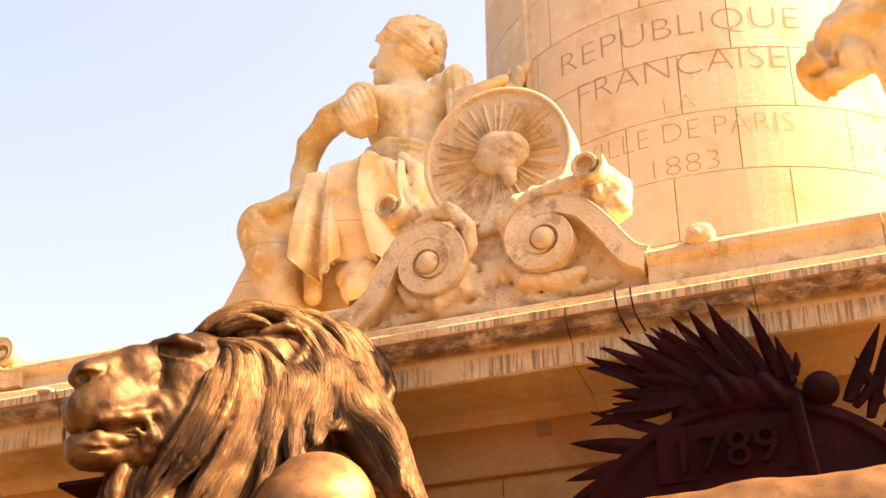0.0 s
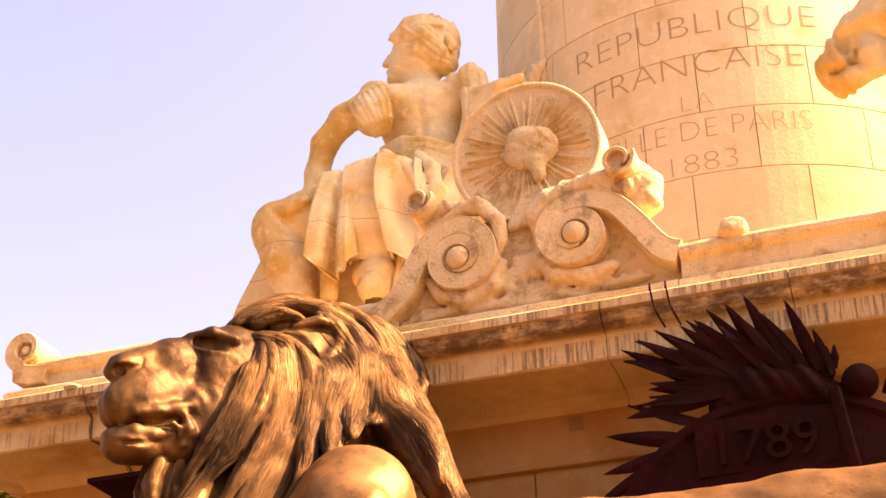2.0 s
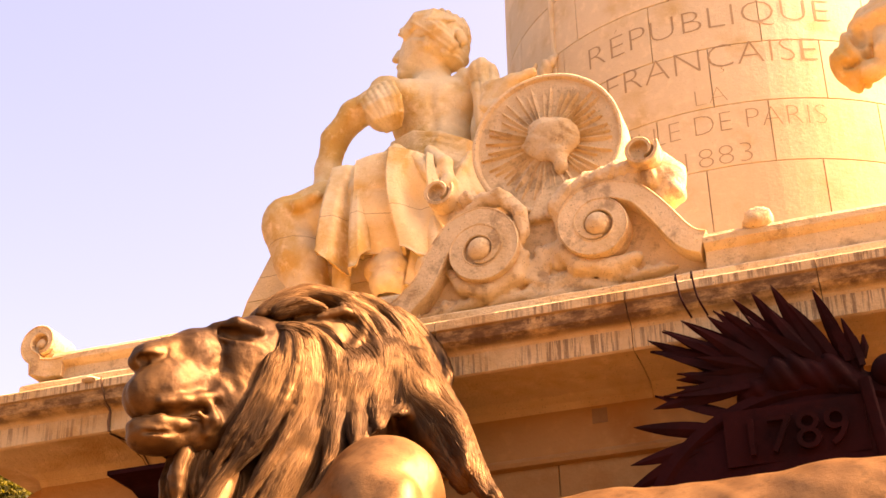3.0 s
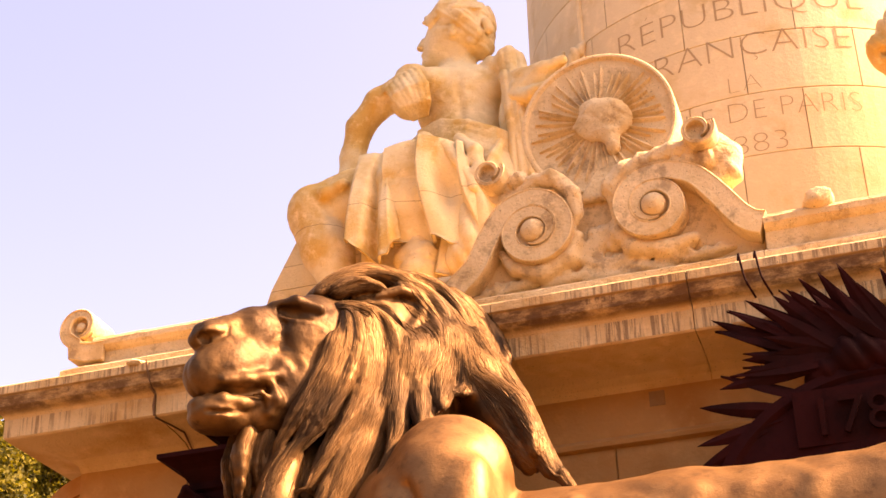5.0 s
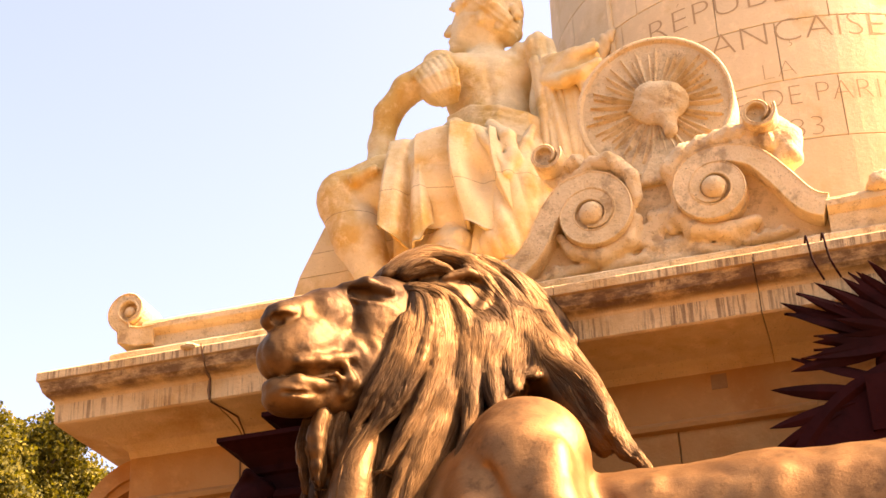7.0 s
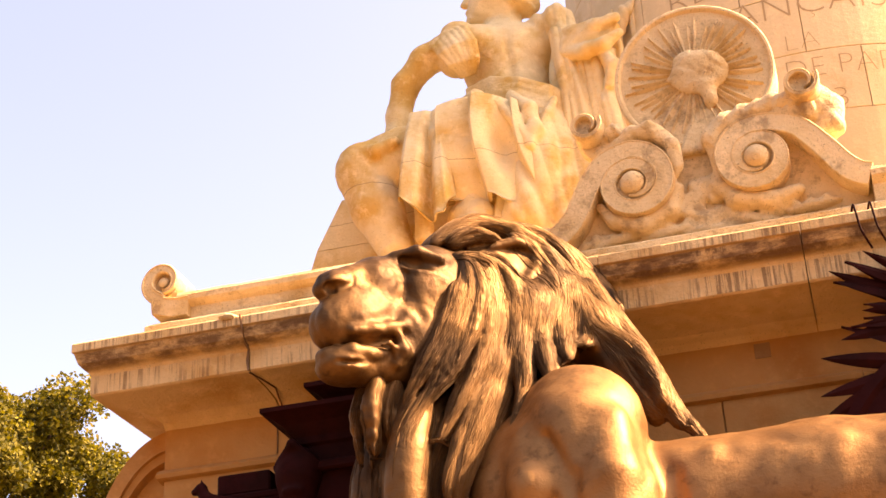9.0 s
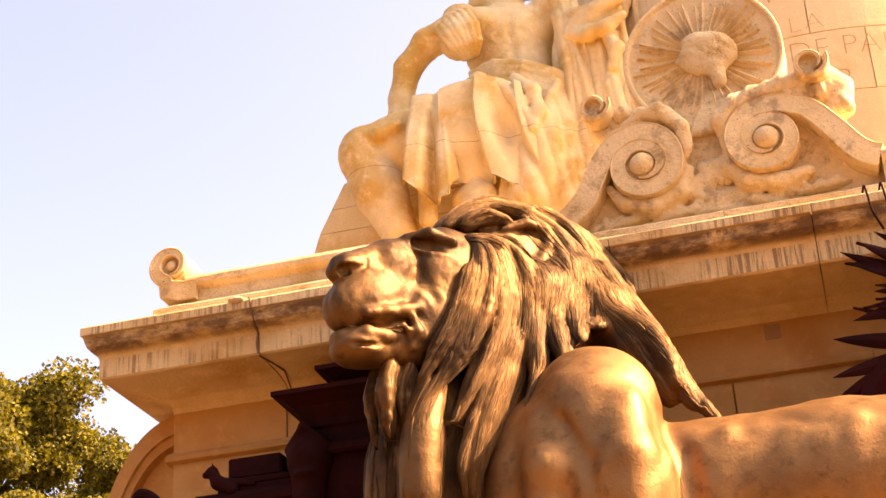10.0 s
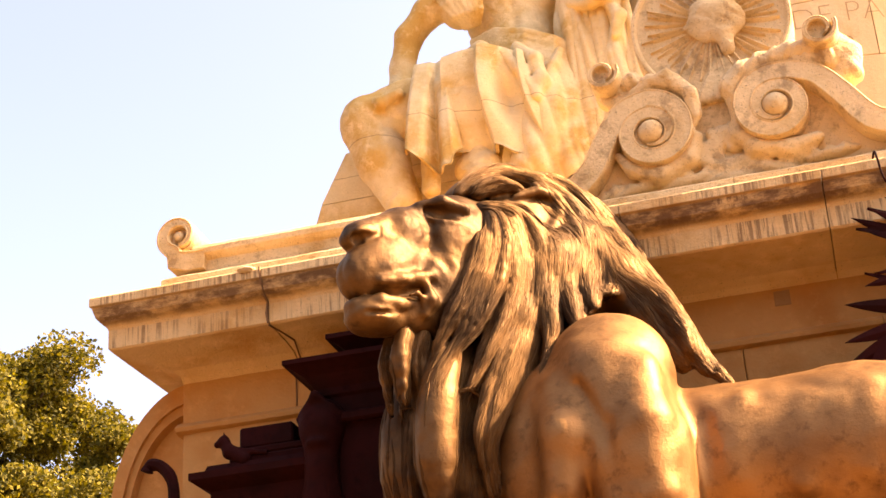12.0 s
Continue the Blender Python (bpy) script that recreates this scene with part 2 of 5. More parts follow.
# ---- sculpted forms: a distance field, smoothly joined, and its surface ----
class Clay:
    def __init__(self, lo, hi, step):
        self.lo, self.step = np.array(lo, dtype=np.float32), step
        self.n = tuple(int((b - a) / step) + 2 for a, b in zip(lo, hi))
        self.f = np.full(self.n, 9.0, dtype=np.float32)
        self.frame_o, self.frame_r = np.zeros(3), np.eye(3)

    def set_frame(self, origin, ax, ay):
        ax, ay = np.array(ax, float), np.array(ay, float)
        ax /= np.linalg.norm(ax)
        ay -= ax * (ax @ ay)
        ay /= np.linalg.norm(ay)
        self.frame_o, self.frame_r = np.array(origin, float), np.stack([ax, ay, np.cross(ax, ay)], 1)

    def at(self, p):
        return self.frame_o + self.frame_r @ np.array(p, float)

    def window(self, lo, hi):
        a = np.clip(((np.array(lo) - self.lo) / self.step).astype(int), 0, np.array(self.n))
        b = np.clip(((np.array(hi) - self.lo) / self.step).astype(int) + 2, 0, np.array(self.n))
        sl = tuple(slice(i, j) for i, j in zip(a, b))
        g = [self.lo[k] + self.step * np.arange(a[k], b[k], dtype=np.float32) for k in range(3)]
        return sl, g[0][:, None, None], g[1][None, :, None], g[2][None, None, :]

    def join(self, sl, d, k, cut=False):
        f = self.f[sl]
        if cut:
            h = np.clip(0.5 - 0.5 * (f + d) / k, 0, 1)
            self.f[sl] = f * (1 - h) - d * h + k * h * (1 - h)
        else:
            h = np.clip(0.5 + 0.5 * (f - d) / k, 0, 1)
            self.f[sl] = f * (1 - h) + d * h - k * h * (1 - h)

    def ell(self, c, r, k=0.08, turn=None, cut=False, fold=None):
        """An ellipsoid at c in the current frame; turn: a further rotation (3x3); fold: (direction, waves a metre, depth)."""
        w = self.at(c)
        R = self.frame_r if turn is None else self.frame_r @ turn
        m = max(r) + k + 3 * self.step
        sl, x, y, z = self.window(w - m, w + m)
        q = [(R[0, i] * (x - w[0]) + R[1, i] * (y - w[1]) + R[2, i] * (z - w[2])) for i in range(3)]
        k0 = np.sqrt(sum((q[i] / r[i]) ** 2 for i in range(3)))
        k1 = np.sqrt(sum((q[i] / r[i] ** 2) ** 2 for i in range(3))) + 1e-6
        d = k0 * (k0 - 1) / k1
        if fold:
            d = d - fold[2] * self.waves(x, y, z, fold)
        self.join(sl, d.astype(np.float32), k, cut)

    def waves(self, x, y, z, fold):
        u = np.array(fold[0], float)
        u /= np.linalg.norm(u)
        s = u[0] * x + u[1] * y + u[2] * z
        ph = 1.3 * np.sin(1.7 * x + 2.3 * z) + 0.9 * np.sin(3.1 * y + 1.1 * x)
        return 1.2 * np.abs(np.sin(s * fold[1] * math.pi + ph)) ** 0.8 + 0.8 * np.abs(np.sin(s * fold[1] * 1.73 * math.pi + 1.0 + 0.6 * ph)) ** 0.8 - 1

    def cap(self, a, b, ra, rb, k=0.08, cut=False, fold=None, squash=None):
        """A tapered bar with round ends, from a to b."""
        a, b = self.at(a), self.at(b)
        m = max(ra, rb) + k + 3 * self.step
        sl, x, y, z = self.window(np.minimum(a, b) - m, np.maximum(a, b) + m)
        ab = b - a
        t = np.clip(((x - a[0]) * ab[0] + (y - a[1]) * ab[1] + (z - a[2]) * ab[2]) / (ab @ ab), 0, 1)
        d = np.sqrt((x - a[0] - t * ab[0]) ** 2 + (y - a[1] - t * ab[1]) ** 2 + (z - a[2] - t * ab[2]) ** 2) - (ra + (rb - ra) * t)
        if fold:
            d = d - fold[2] * self.waves(x, y, z, fold)
        self.join(sl, d.astype(np.float32), k, cut)

    def chain(self, pts, radii, k=0.08, fold=None, cut=False):
        for i in range(len(pts) - 1):
            self.cap(pts[i], pts[i + 1], radii[i], radii[i + 1], k, cut, fold)

    def roughen(self, amp, scale):
        sl, x, y, z = self.window(self.lo, self.lo + self.step * np.array(self.n))
        s = scale
        self.f += (amp * (np.sin(s * x + 1.7 * np.sin(0.7 * s * z)) * np.sin(s * 1.1 * y + np.sin(s * 0.9 * x)) * np.sin(s * 0.9 * z + 1.3 * np.sin(0.8 * s * y)))).astype(np.float32)

    def surface(self):
        f = self.f
        ins = f < 0
        c = np.zeros(tuple(v - 1 for v in f.shape), dtype=np.int8)
        for dx in (0, 1):
            for dy in (0, 1):
                for dz in (0, 1):
                    c += ins[dx:dx + c.shape[0], dy:dy + c.shape[1], dz:dz + c.shape[2]]
        cells = np.argwhere((c > 0) & (c < 8))
        index = -np.ones(c.shape, dtype=np.int32)
        index[tuple(cells.T)] = np.arange(len(cells))
        acc, cnt = np.zeros((len(cells), 3)), np.zeros(len(cells))
        corner = [(i, j, k) for i in (0, 1) for j in (0, 1) for k in (0, 1)]
        for p in corner:
            for ax in range(3):
                if p[ax]:
                    continue
                q = list(p)
                q[ax] = 1
                fa = f[tuple((cells + p).T)].astype(float)
                fb = f[tuple((cells + q).T)].astype(float)
                cross = (fa < 0) != (fb < 0)
                t = np.where(cross, fa / np.where(cross, fa - fb, 1), 0)
                pos = np.tile(np.array(p, float), (len(cells), 1))
                pos[:, ax] += t
                acc += pos * cross[:, None]
                cnt += cross
        verts = self.lo + self.step * (cells + acc / cnt[:, None])
        faces = []
        for ax in range(3):
            b, d = (ax + 1) % 3, (ax + 2) % 3
            s0 = [slice(1, -1)] * 3
            s0[ax] = slice(0, -1)
            s1 = list(s0)
            s1[ax] = slice(1, None)
            A, B = ins[tuple(s0)], ins[tuple(s1)]
            e = np.argwhere(A != B)
            base = e + 1
            base[:, ax] -= 1
            ob, od = np.zeros(3, int), np.zeros(3, int)
            ob[b], od[d] = 1, 1
            quad = np.stack([index[tuple((base - o).T)] for o in (0 * ob, ob, ob + od, od)], 1)
            flip = ~A[tuple(e.T)]
            quad[flip] = quad[flip][:, ::-1]
            faces.append(quad)
        faces = np.concatenate(faces)
        return verts, faces[(faces >= 0).all(1)]

    def sample(self, p):
        g = np.clip((p - self.lo) / self.step, 0, np.array(self.n) - 1.001)
        i = g.astype(int)
        t = g - i
        out = 0
        for dx in (0, 1):
            for dy in (0, 1):
                for dz in (0, 1):
                    w = (t[:, 0] if dx else 1 - t[:, 0]) * (t[:, 1] if dy else 1 - t[:, 1]) * (t[:, 2] if dz else 1 - t[:, 2])
                    out = out + w * self.f[i[:, 0] + dx, i[:, 1] + dy, i[:, 2] + dz]
        return out

    def normal(self, p):
        e = self.step
        g = np.stack([self.sample(p + e * np.eye(3)[k]) - self.sample(p - e * np.eye(3)[k]) for k in range(3)], 1)
        return g / (np.linalg.norm(g, axis=1, keepdims=True) + 1e-9)


def sheet(point, nu, nv, thick):
    """A thick piece of cloth: point(u, v) gives the outer face; gives verts and faces."""
    g = np.array([[point(i / nu, j / nv) for j in range(nv + 1)] for i in range(nu + 1)])
    du, dv = np.gradient(g, axis=0), np.gradient(g, axis=1)
    nm = np.cross(du, dv)
    nm /= np.linalg.norm(nm, axis=2, keepdims=True) + 1e-9
    nm *= np.where(nm[..., 1:2].mean() > 0, 1.0, -1.0)
    back = g + nm * thick
    verts = np.concatenate([g.reshape(-1, 3), back.reshape(-1, 3)])
    k, o = nv + 1, (nu + 1) * (nv + 1)
    faces = []
    for i in range(nu):
        for j in range(nv):
            a = i * k + j
            faces.append((a, a + 1, a + k + 1, a + k))
            faces.append((o + a, o + a + k, o + a + k + 1, o + a + 1))
    for i in range(nu):
        for j in (0, nv):
            a, b = i * k + j, (i + 1) * k + j
            faces.append((a, b, b + o, a + o))
    for j in range(nv):
        for i in (0, nu):
            a, b = i * k + j, i * k + j + 1
            faces.append((a, b, b + o, a + o))
    return verts, np.array(faces)


def pleat(s):
    """A sharp-valleyed fold, 0 to 1."""
    return abs(math.sin(math.pi * s)) ** 0.7


def locks(clay, starts, flow, length, steps, width, rng, lift=0.5, curl=0.35, sink=0.25):
    """Hair locks that run over the sculpted surface: tapered ridged strands; gives verts, faces, uvs."""
    p = np.array(starts, float)
    n = len(p)
    for _ in range(6):
        p -= clay.normal(p) * clay.sample(p)[:, None]
    L = length * rng.uniform(0.7, 1.3, n)
    W = width * rng.uniform(0.65, 1.35, n)
    phase, sway = rng.uniform(0, 6.28, n), curl * rng.uniform(0.4, 1.3, n)
    rings = []
    for s in range(steps + 1):
        nm = clay.normal(p)
        d = flow(p)
        d -= nm * (d * nm).sum(1, keepdims=True)
        d /= np.linalg.norm(d, axis=1, keepdims=True) + 1e-9
        side = np.cross(d, nm)
        u = s / steps
        d = d + side * (sway * np.sin(phase + 5.0 * u))[:, None]
        d /= np.linalg.norm(d, axis=1, keepdims=True)
        side = np.cross(d, nm)
        w = (W * (0.06 + 0.94 * min(1.0, u / 0.3) ** 0.7) * (1 - u ** 3 * 0.93))[:, None]
        ring = []
        for j in range(9):
            a = math.pi * (j / 8)
            h = math.sin(a) * (0.72 + 0.28 * math.cos(6 * a))
            ring.append(p + side * (w * math.cos(a)) + nm * (w * (lift * h - sink)))
        rings.append(np.stack(ring, 1))
        p = p + d * (L / steps)[:, None]
        for _ in range(2):
            p -= clay.normal(p) * clay.sample(p)[:, None]
    R = np.stack(rings, 1)
    verts = R.reshape(-1, 3)
    faces, k = [], 9
    for i in range(n):
        for s in range(steps):
            o = (i * (steps + 1) + s) * k
            for j in range(k - 1):
                faces.append((o + j, o + j + 1, o + k + j + 1, o + k + j))
    uv = np.zeros((n, steps + 1, k, 2))
    uv[..., 0] = (np.arange(steps + 1) / steps)[None, :, None] * L[:, None, None] + phase[:, None, None] * 3
    uv[..., 1] = np.linspace(0, 0.3, k)[None, None, :] + phase[:, None, None]
    return verts, np.array(faces), uv.reshape(-1, 2)


# ---- ground ----
bm = bmesh.new()
bmesh.ops.create_grid(bm, x_segments=40, y_segments=40, size=1500)
ground = new("ground", from_bm("ground", bm, M_PAVE))
tagged(ground, "pale stone paving of the open square", "ground", kind="structure")

# plain dark walls added out of view, behind and beside the path, to dim reflections
M_UNSEEN_WALL = plain("dark grey-brown of the unseen walls", (0.085, 0.06, 0.04), 0.9, 0.4, 0.8, 0.1)
for name, lo, hi in (("unseen_wall_south", (-44, -42, 0), (60, -40, 16)), ("unseen_wall_west", (-46, -42, 0), (-44, 8, 24)), ("unseen_wall_east", (60, -42, 0), (62, 60, 14))):
    ob = new(name, block(name, lo, hi, M_UNSEEN_WALL, 0))
    tagged(ob, "unseen plain dark wall, added to shape light and reflections", "wall", kind="structure")

# ---- the monument's base ----
WX0, WX1, WY = -8.88, 1.6, 0.45
base_wall = new("wall_front", block("wall_front", (WX0 + 0.06, WY + 0.06, 0), (WX1 - 0.06, 15, 6.52), M_JOINT, 0))
tagged(base_wall, "limestone base wall in a shade-toned orange, with a moulded string course", "wall", kind="structure")


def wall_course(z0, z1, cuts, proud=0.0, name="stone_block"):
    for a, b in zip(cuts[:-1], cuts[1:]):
        part(name, block(name, (a + 0.004, WY - proud, z0 + 0.004), (b - 0.004, WY + 0.3, z1 - 0.004), M_WALL_SHADED, 0.008, 0.003), base_wall)


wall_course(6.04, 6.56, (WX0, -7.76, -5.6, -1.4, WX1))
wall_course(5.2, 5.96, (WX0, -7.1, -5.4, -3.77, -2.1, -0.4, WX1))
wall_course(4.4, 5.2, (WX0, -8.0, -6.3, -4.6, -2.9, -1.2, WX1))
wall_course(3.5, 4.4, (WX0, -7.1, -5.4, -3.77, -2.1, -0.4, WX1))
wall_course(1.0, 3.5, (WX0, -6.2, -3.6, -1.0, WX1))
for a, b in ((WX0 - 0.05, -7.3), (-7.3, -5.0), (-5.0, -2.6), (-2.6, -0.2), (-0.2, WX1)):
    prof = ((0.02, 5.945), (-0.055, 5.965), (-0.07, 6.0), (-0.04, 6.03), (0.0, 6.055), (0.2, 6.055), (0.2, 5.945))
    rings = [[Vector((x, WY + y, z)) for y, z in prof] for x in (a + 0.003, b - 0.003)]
    part("string_course", loft("string_course", rings, M_WALL_SHADED, False), base_wall)
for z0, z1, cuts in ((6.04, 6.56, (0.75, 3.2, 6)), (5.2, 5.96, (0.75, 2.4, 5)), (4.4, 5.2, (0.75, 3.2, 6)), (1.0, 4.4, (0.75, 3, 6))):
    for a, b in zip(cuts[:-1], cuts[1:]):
        part("stone_block", block("stone_block", (WX0, a + 0.004, z0 + 0.004), (WX0 + 0.3, b - 0.004, z1 - 0.004), M_WALL_SHADED, 0.008, 0.003), base_wall)
patch = part("repair_patch", block("repair_patch", (-3.445, WY - 0.004, 6.28), (-3.31, WY + 0.05, 6.415), M_CUT, 0.004), base_wall, "small square stone repair patch, darker")

# cornice: one moulded profile, in stones, mitred round the left corner
PROF = [(0.0, 6.44), (0.02, 6.50), (0.10, 6.545), (0.30, 6.575), (0.52, 6.585), (0.70, 6.585), (0.72, 6.60), (0.72, 6.775),
        (0.735, 6.80), (0.76, 6.82), (0.80, 6.83), (0.845, 6.86), (0.865, 6.90), (0.885, 6.945), (0.91, 6.955), (0.91, 7.03), (0.90, 7.045), (0.5, 7.11), (0.0, 7.13)]
SIDE = 0.56
cornice = empty("cornice", (-4, 0, 6.5), "limestone cornice with dark drip stains and cracked joints", "cornice", kind="structure")


def cornice_stone(x0, x1, seed):
    """A length of the front cornice from x0 to x1, with a worn edge."""
    rings = []
    n = max(2, int((x1 - x0) / 0.09))
    for i in range(n + 1):
        x = x0 + (x1 - x0) * i / n
        ring = []
        for o, z in PROF:
            wear = noise.noise(Vector((x * 2.1 + seed, o * 5, z * 6)))
            wear2 = noise.noise(Vector((x * 9 + seed, o * 9, z * 9)))
            e = (0.010 * wear + 0.006 * wear2) * (1.0 if o > 0.6 else 0.3)
            ring.append(Vector((x, WY - o + e, z + e * 0.6)))
        rings.append(ring + [Vector((x, WY + 0.2, 7.13)), Vector((x, WY + 0.2, 6.44))])
    return loft("cornice_stone", rings, M_CORNICE, False)


edges = [-7.735, -6.1, -4.55, -2.9, -1.35, 0.2, 1.6]
for i, (a, b) in enumerate(zip(edges[:-1], edges[1:])):
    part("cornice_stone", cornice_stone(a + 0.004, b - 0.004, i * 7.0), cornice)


def corner_stone():
    """The left corner stone: front and side runs that meet in a mitre."""
    rings = []
    for i in range(17):
        ring = []
        t = i / 16
        for o, z in PROF:
            e = 0.009 * noise.noise(Vector((i * 0.55, o * 5, z * 6))) * (1.0 if o > 0.6 else 0.3)
            xc = WX0 - o * SIDE
            ring.append(Vector((-7.745 + (xc + 7.745) * t, WY - o + e, z + e * 0.6)))
        ring += [Vector((-7.745 + (WX0 + 0.2 + 7.745) * t, WY + 0.2, 7.13)), Vector((-7.745 + (WX0 + 0.2 + 7.745) * t, WY + 0.2, 6.44))]
        rings.append(ring)
    for i in range(1, 12):
        y = 8.0 * i / 11
        ring = [Vector((WX0 - o * SIDE, WY - o * (1 - i / 11) + y * (i / 11 if i < 2 else 1), z)) for o, z in PROF]
        ring += [Vector((WX0 + 0.2, WY + 0.2 + y, 7.13)), Vector((WX0 + 0.2, WY + 0.2 + y, 6.44))]
        rings.append(ring)
    return loft("corner_stone", rings, M_CORNICE, False)


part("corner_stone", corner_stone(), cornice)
part("cornice_fill", block("cornice_fill", (WX0 + 0.1, WY + 0.1, 6.5), (WX1, 15, 7.12), M_CORNICE, 0), cornice)
# the crack that runs on below the broken joint
part("crack", tube("crack", [(-7.745, WY - 0.925, 7.05), (-7.74, WY - 0.9, 6.95), (-7.755, WY - 0.80, 6.84), (-7.742, WY - 0.728, 6.79), (-7.752, WY - 0.728, 6.68), (-7.745, WY - 0.725, 6.59)],
                   [0.008, 0.012, 0.014, 0.012, 0.015, 0.009], M_JOINT, 6), cornice, "dark crack in the cornice joint")
part("crack", tube("crack", [(-7.745, WY - 0.7, 6.58), (-7.70, WY - 0.5, 6.578), (-7.66, WY - 0.3, 6.57), (-7.70, WY - 0.05, 6.5), (-7.745, WY - 0.01, 6.44), (-7.76, WY - 0.004, 6.35), (-7.757, WY - 0.004, 6.2), (-7.76, WY - 0.004, 6.06)],
                   [0.008, 0.008, 0.009, 0.008, 0.009, 0.007, 0.006, 0.004], M_JOINT, 6), cornice, "dark crack in the frieze joint")
bm = bmesh.new()
bmesh.ops.create_icosphere(bm, subdivisions=3, radius=1)
for v in bm.verts:
    v.co = Vector((v.co.x * 0.09, v.co.y * 0.12, v.co.z * 0.035)) + Vector(noise.noise_vector(v.co * 2.5)) * 0.02 + Vector((-7.87, -0.40, 7.045))
part("broken_edge", from_bm("broken_edge", bm, M_COLUMN), cornice, "fresh pale broken edge")

# console at the corner: a curved buttress beyond the pier
console = empty("console", (-9.2, 1.3, 4.5), "curved limestone console beside the corner pier", "console", kind="structure")


def console_band(r0, r1, y0, y1, name, mat):
    cx, cz = -8.86, 5.2
    rings = []
    for i in range(25):
        a = math.pi * (0.5 + 0.62 * i / 24) + 0.06
        ring = []
        for r, y in ((r0, y0), (r1, y0), (r1, y1), (r0, y1)):
            ring.append(Vector((cx + 0.83 * r * math.cos(a), y, cz + 1.31 * r * math.sin(a))))
        rings.append(ring)
    return loft(name, rings, mat, False)


part("outer_band", console_band(0.86, 1.0, 0.62, 2.2, "outer_band", M_WALL_SHADED), console)
part("inner_fillet", console_band(0.79, 0.86, 0.66, 2.2, "inner_fillet", M_WALL_SHADED), console)
part("cheek", console_band(0.05, 0.79, 0.78, 2.2, "cheek", M_WALL_SHADED), console)

# ---- parapet, volutes and pediment ----
parapet = empty("parapet", (-4, 0.2, 7.1), "carved limestone parapet with scrolls along the cornice", "parapet", kind="structure")


def run(name, x0, x1, prof, mat, step=0.12):
    rings = []
    n = max(1, int((x1 - x0) / step))
    for i in range(n + 1):
        x = x0 + (x1 - x0) * i / n
        rings.append([Vector((x, y + 0.006 * noise.noise(Vector((x * 3, y * 7, z * 7))), z + 0.008 * noise.noise(Vector((x * 4, 3 + y * 7, z * 7))))) for y, z in prof])
    return loft(name, rings, mat, False)


LOW = [(-0.12, 7.08), (-0.12, 7.26), (-0.08, 7.29), (0.5, 7.29), (0.5, 7.08)]
BODY = [(-0.03, 7.28), (-0.03, 7.36), (-0.06, 7.385), (-0.09, 7.42), (-0.09, 7.47), (-0.06, 7.51), (0.0, 7.53), (0.35, 7.53), (0.35, 7.28)]
for a, b in ((-8.85, -6.6), (-6.6, -4.9), (-4.9, -3.6), (-3.6, -2.28), (-2.28, -0.3), (-0.3, 1.5)):
    part("parapet_plinth", run("parapet_plinth", a + 0.003, b - 0.003, LOW, M_CARVED), parapet)
for a, b, up, back in ((-8.58, -6.6, 0.09, 0.05), (-6.6, -4.85, 0.09, 0.05), (-2.262, -0.3, 0.12, 0.0), (-0.3, 1.3, 0.12, 0.0)):
    part("parapet_coping", run("parapet_coping", a + 0.004, b - 0.004, [(y + back, z + (up if z > 7.3 else 0)) for y, z in BODY], M_CARVED), parapet)


def spiral(cx, cz, r0, r1, a0, turns, n=46):
    out = []
    for i in range(n + 1):
        t = i / n
        r = r0 * (r1 / r0) ** t
        a = a0 + turns * 2 * math.pi * t
        out.append((cx + r * math.cos(a), cz + r * math.sin(a)))
    return out


def smooth_path(pts, n=10):
    """A Catmull-Rom line through points."""
    out = []
    for i in range(len(pts) - 1):
        p0, p1, p2, p3 = (Vector(pts[max(i - 1, 0)]), Vector(pts[i]), Vector(pts[i + 1]), Vector(pts[min(i + 2, len(pts) - 1)]))
        for k in range(n):
            t = k / n
            out.append(tuple(0.5 * ((2 * p1) + (p2 - p0) * t + (2 * p0 - 5 * p1 + 4 * p2 - p3) * t * t + (3 * p1 - p0 - 3 * p2 + p3) * t ** 3)))
    return out + [tuple(pts[-1])]


def boss(name, x, y, z, r, mat, flat=0.7):
    bm = bmesh.new()
    bmesh.ops.create_uvsphere(bm, u_segments=20, v_segments=12, radius=r)
    for v in bm.verts:
        v.co = Vector((v.co.x + x, v.co.y * flat + y, v.co.z + z))
    return from_bm(name, bm, mat, True)


def disc(name, x, y0, y1, z, r, mat, n=36):
    prof = ((r * 0.6, y0 + 0.035), (r * 0.85, y0 + 0.02), (r * 0.97, y0), (r, y0 + 0.03), (r, y1))
    rings = [[Vector((x + q * math.cos(2 * math.pi * i / n), y, z + q * math.sin(2 * math.pi * i / n))) for i in range(n)] for q, y in prof]
    return loft(name, rings, mat, True)


# pediment slab behind the volutes
outline = [(-5.1, 7.26), (-2.2, 7.26), (-2.24, 7.6), (-2.5, 7.86), (-2.85, 8.2), (-3.1, 8.32), (-3.5, 8.3), (-3.9, 8.3), (-4.3, 8.28), (-4.62, 7.95), (-4.85, 7.6), (-5.1, 7.42)]
rings = [[Vector((x, y, z)) for x, z in outline] for y in (0.13, 0.5)]
part("pediment_slab", loft("pediment_slab", rings, M_CARVED, False), parapet)
left = smooth_path([(-5.12, 7.36), (-4.98, 7.43), (-4.78, 7.62), (-4.62, 7.92), (-4.46, 8.13), (-4.24, 8.21)]) + spiral(-4.24, 7.88, 0.33, 0.135, math.pi / 2, -1.55)[1:]
part("volute", ribbon("volute", left, [(0.22 - 0.13 * (i / len(left)) ** 1.5) * min(1.0, (len(left) - i) / 14 + 0.1) for i in range(len(left))], -0.09, 0.16, M_CARVED, 0.008), parapet)
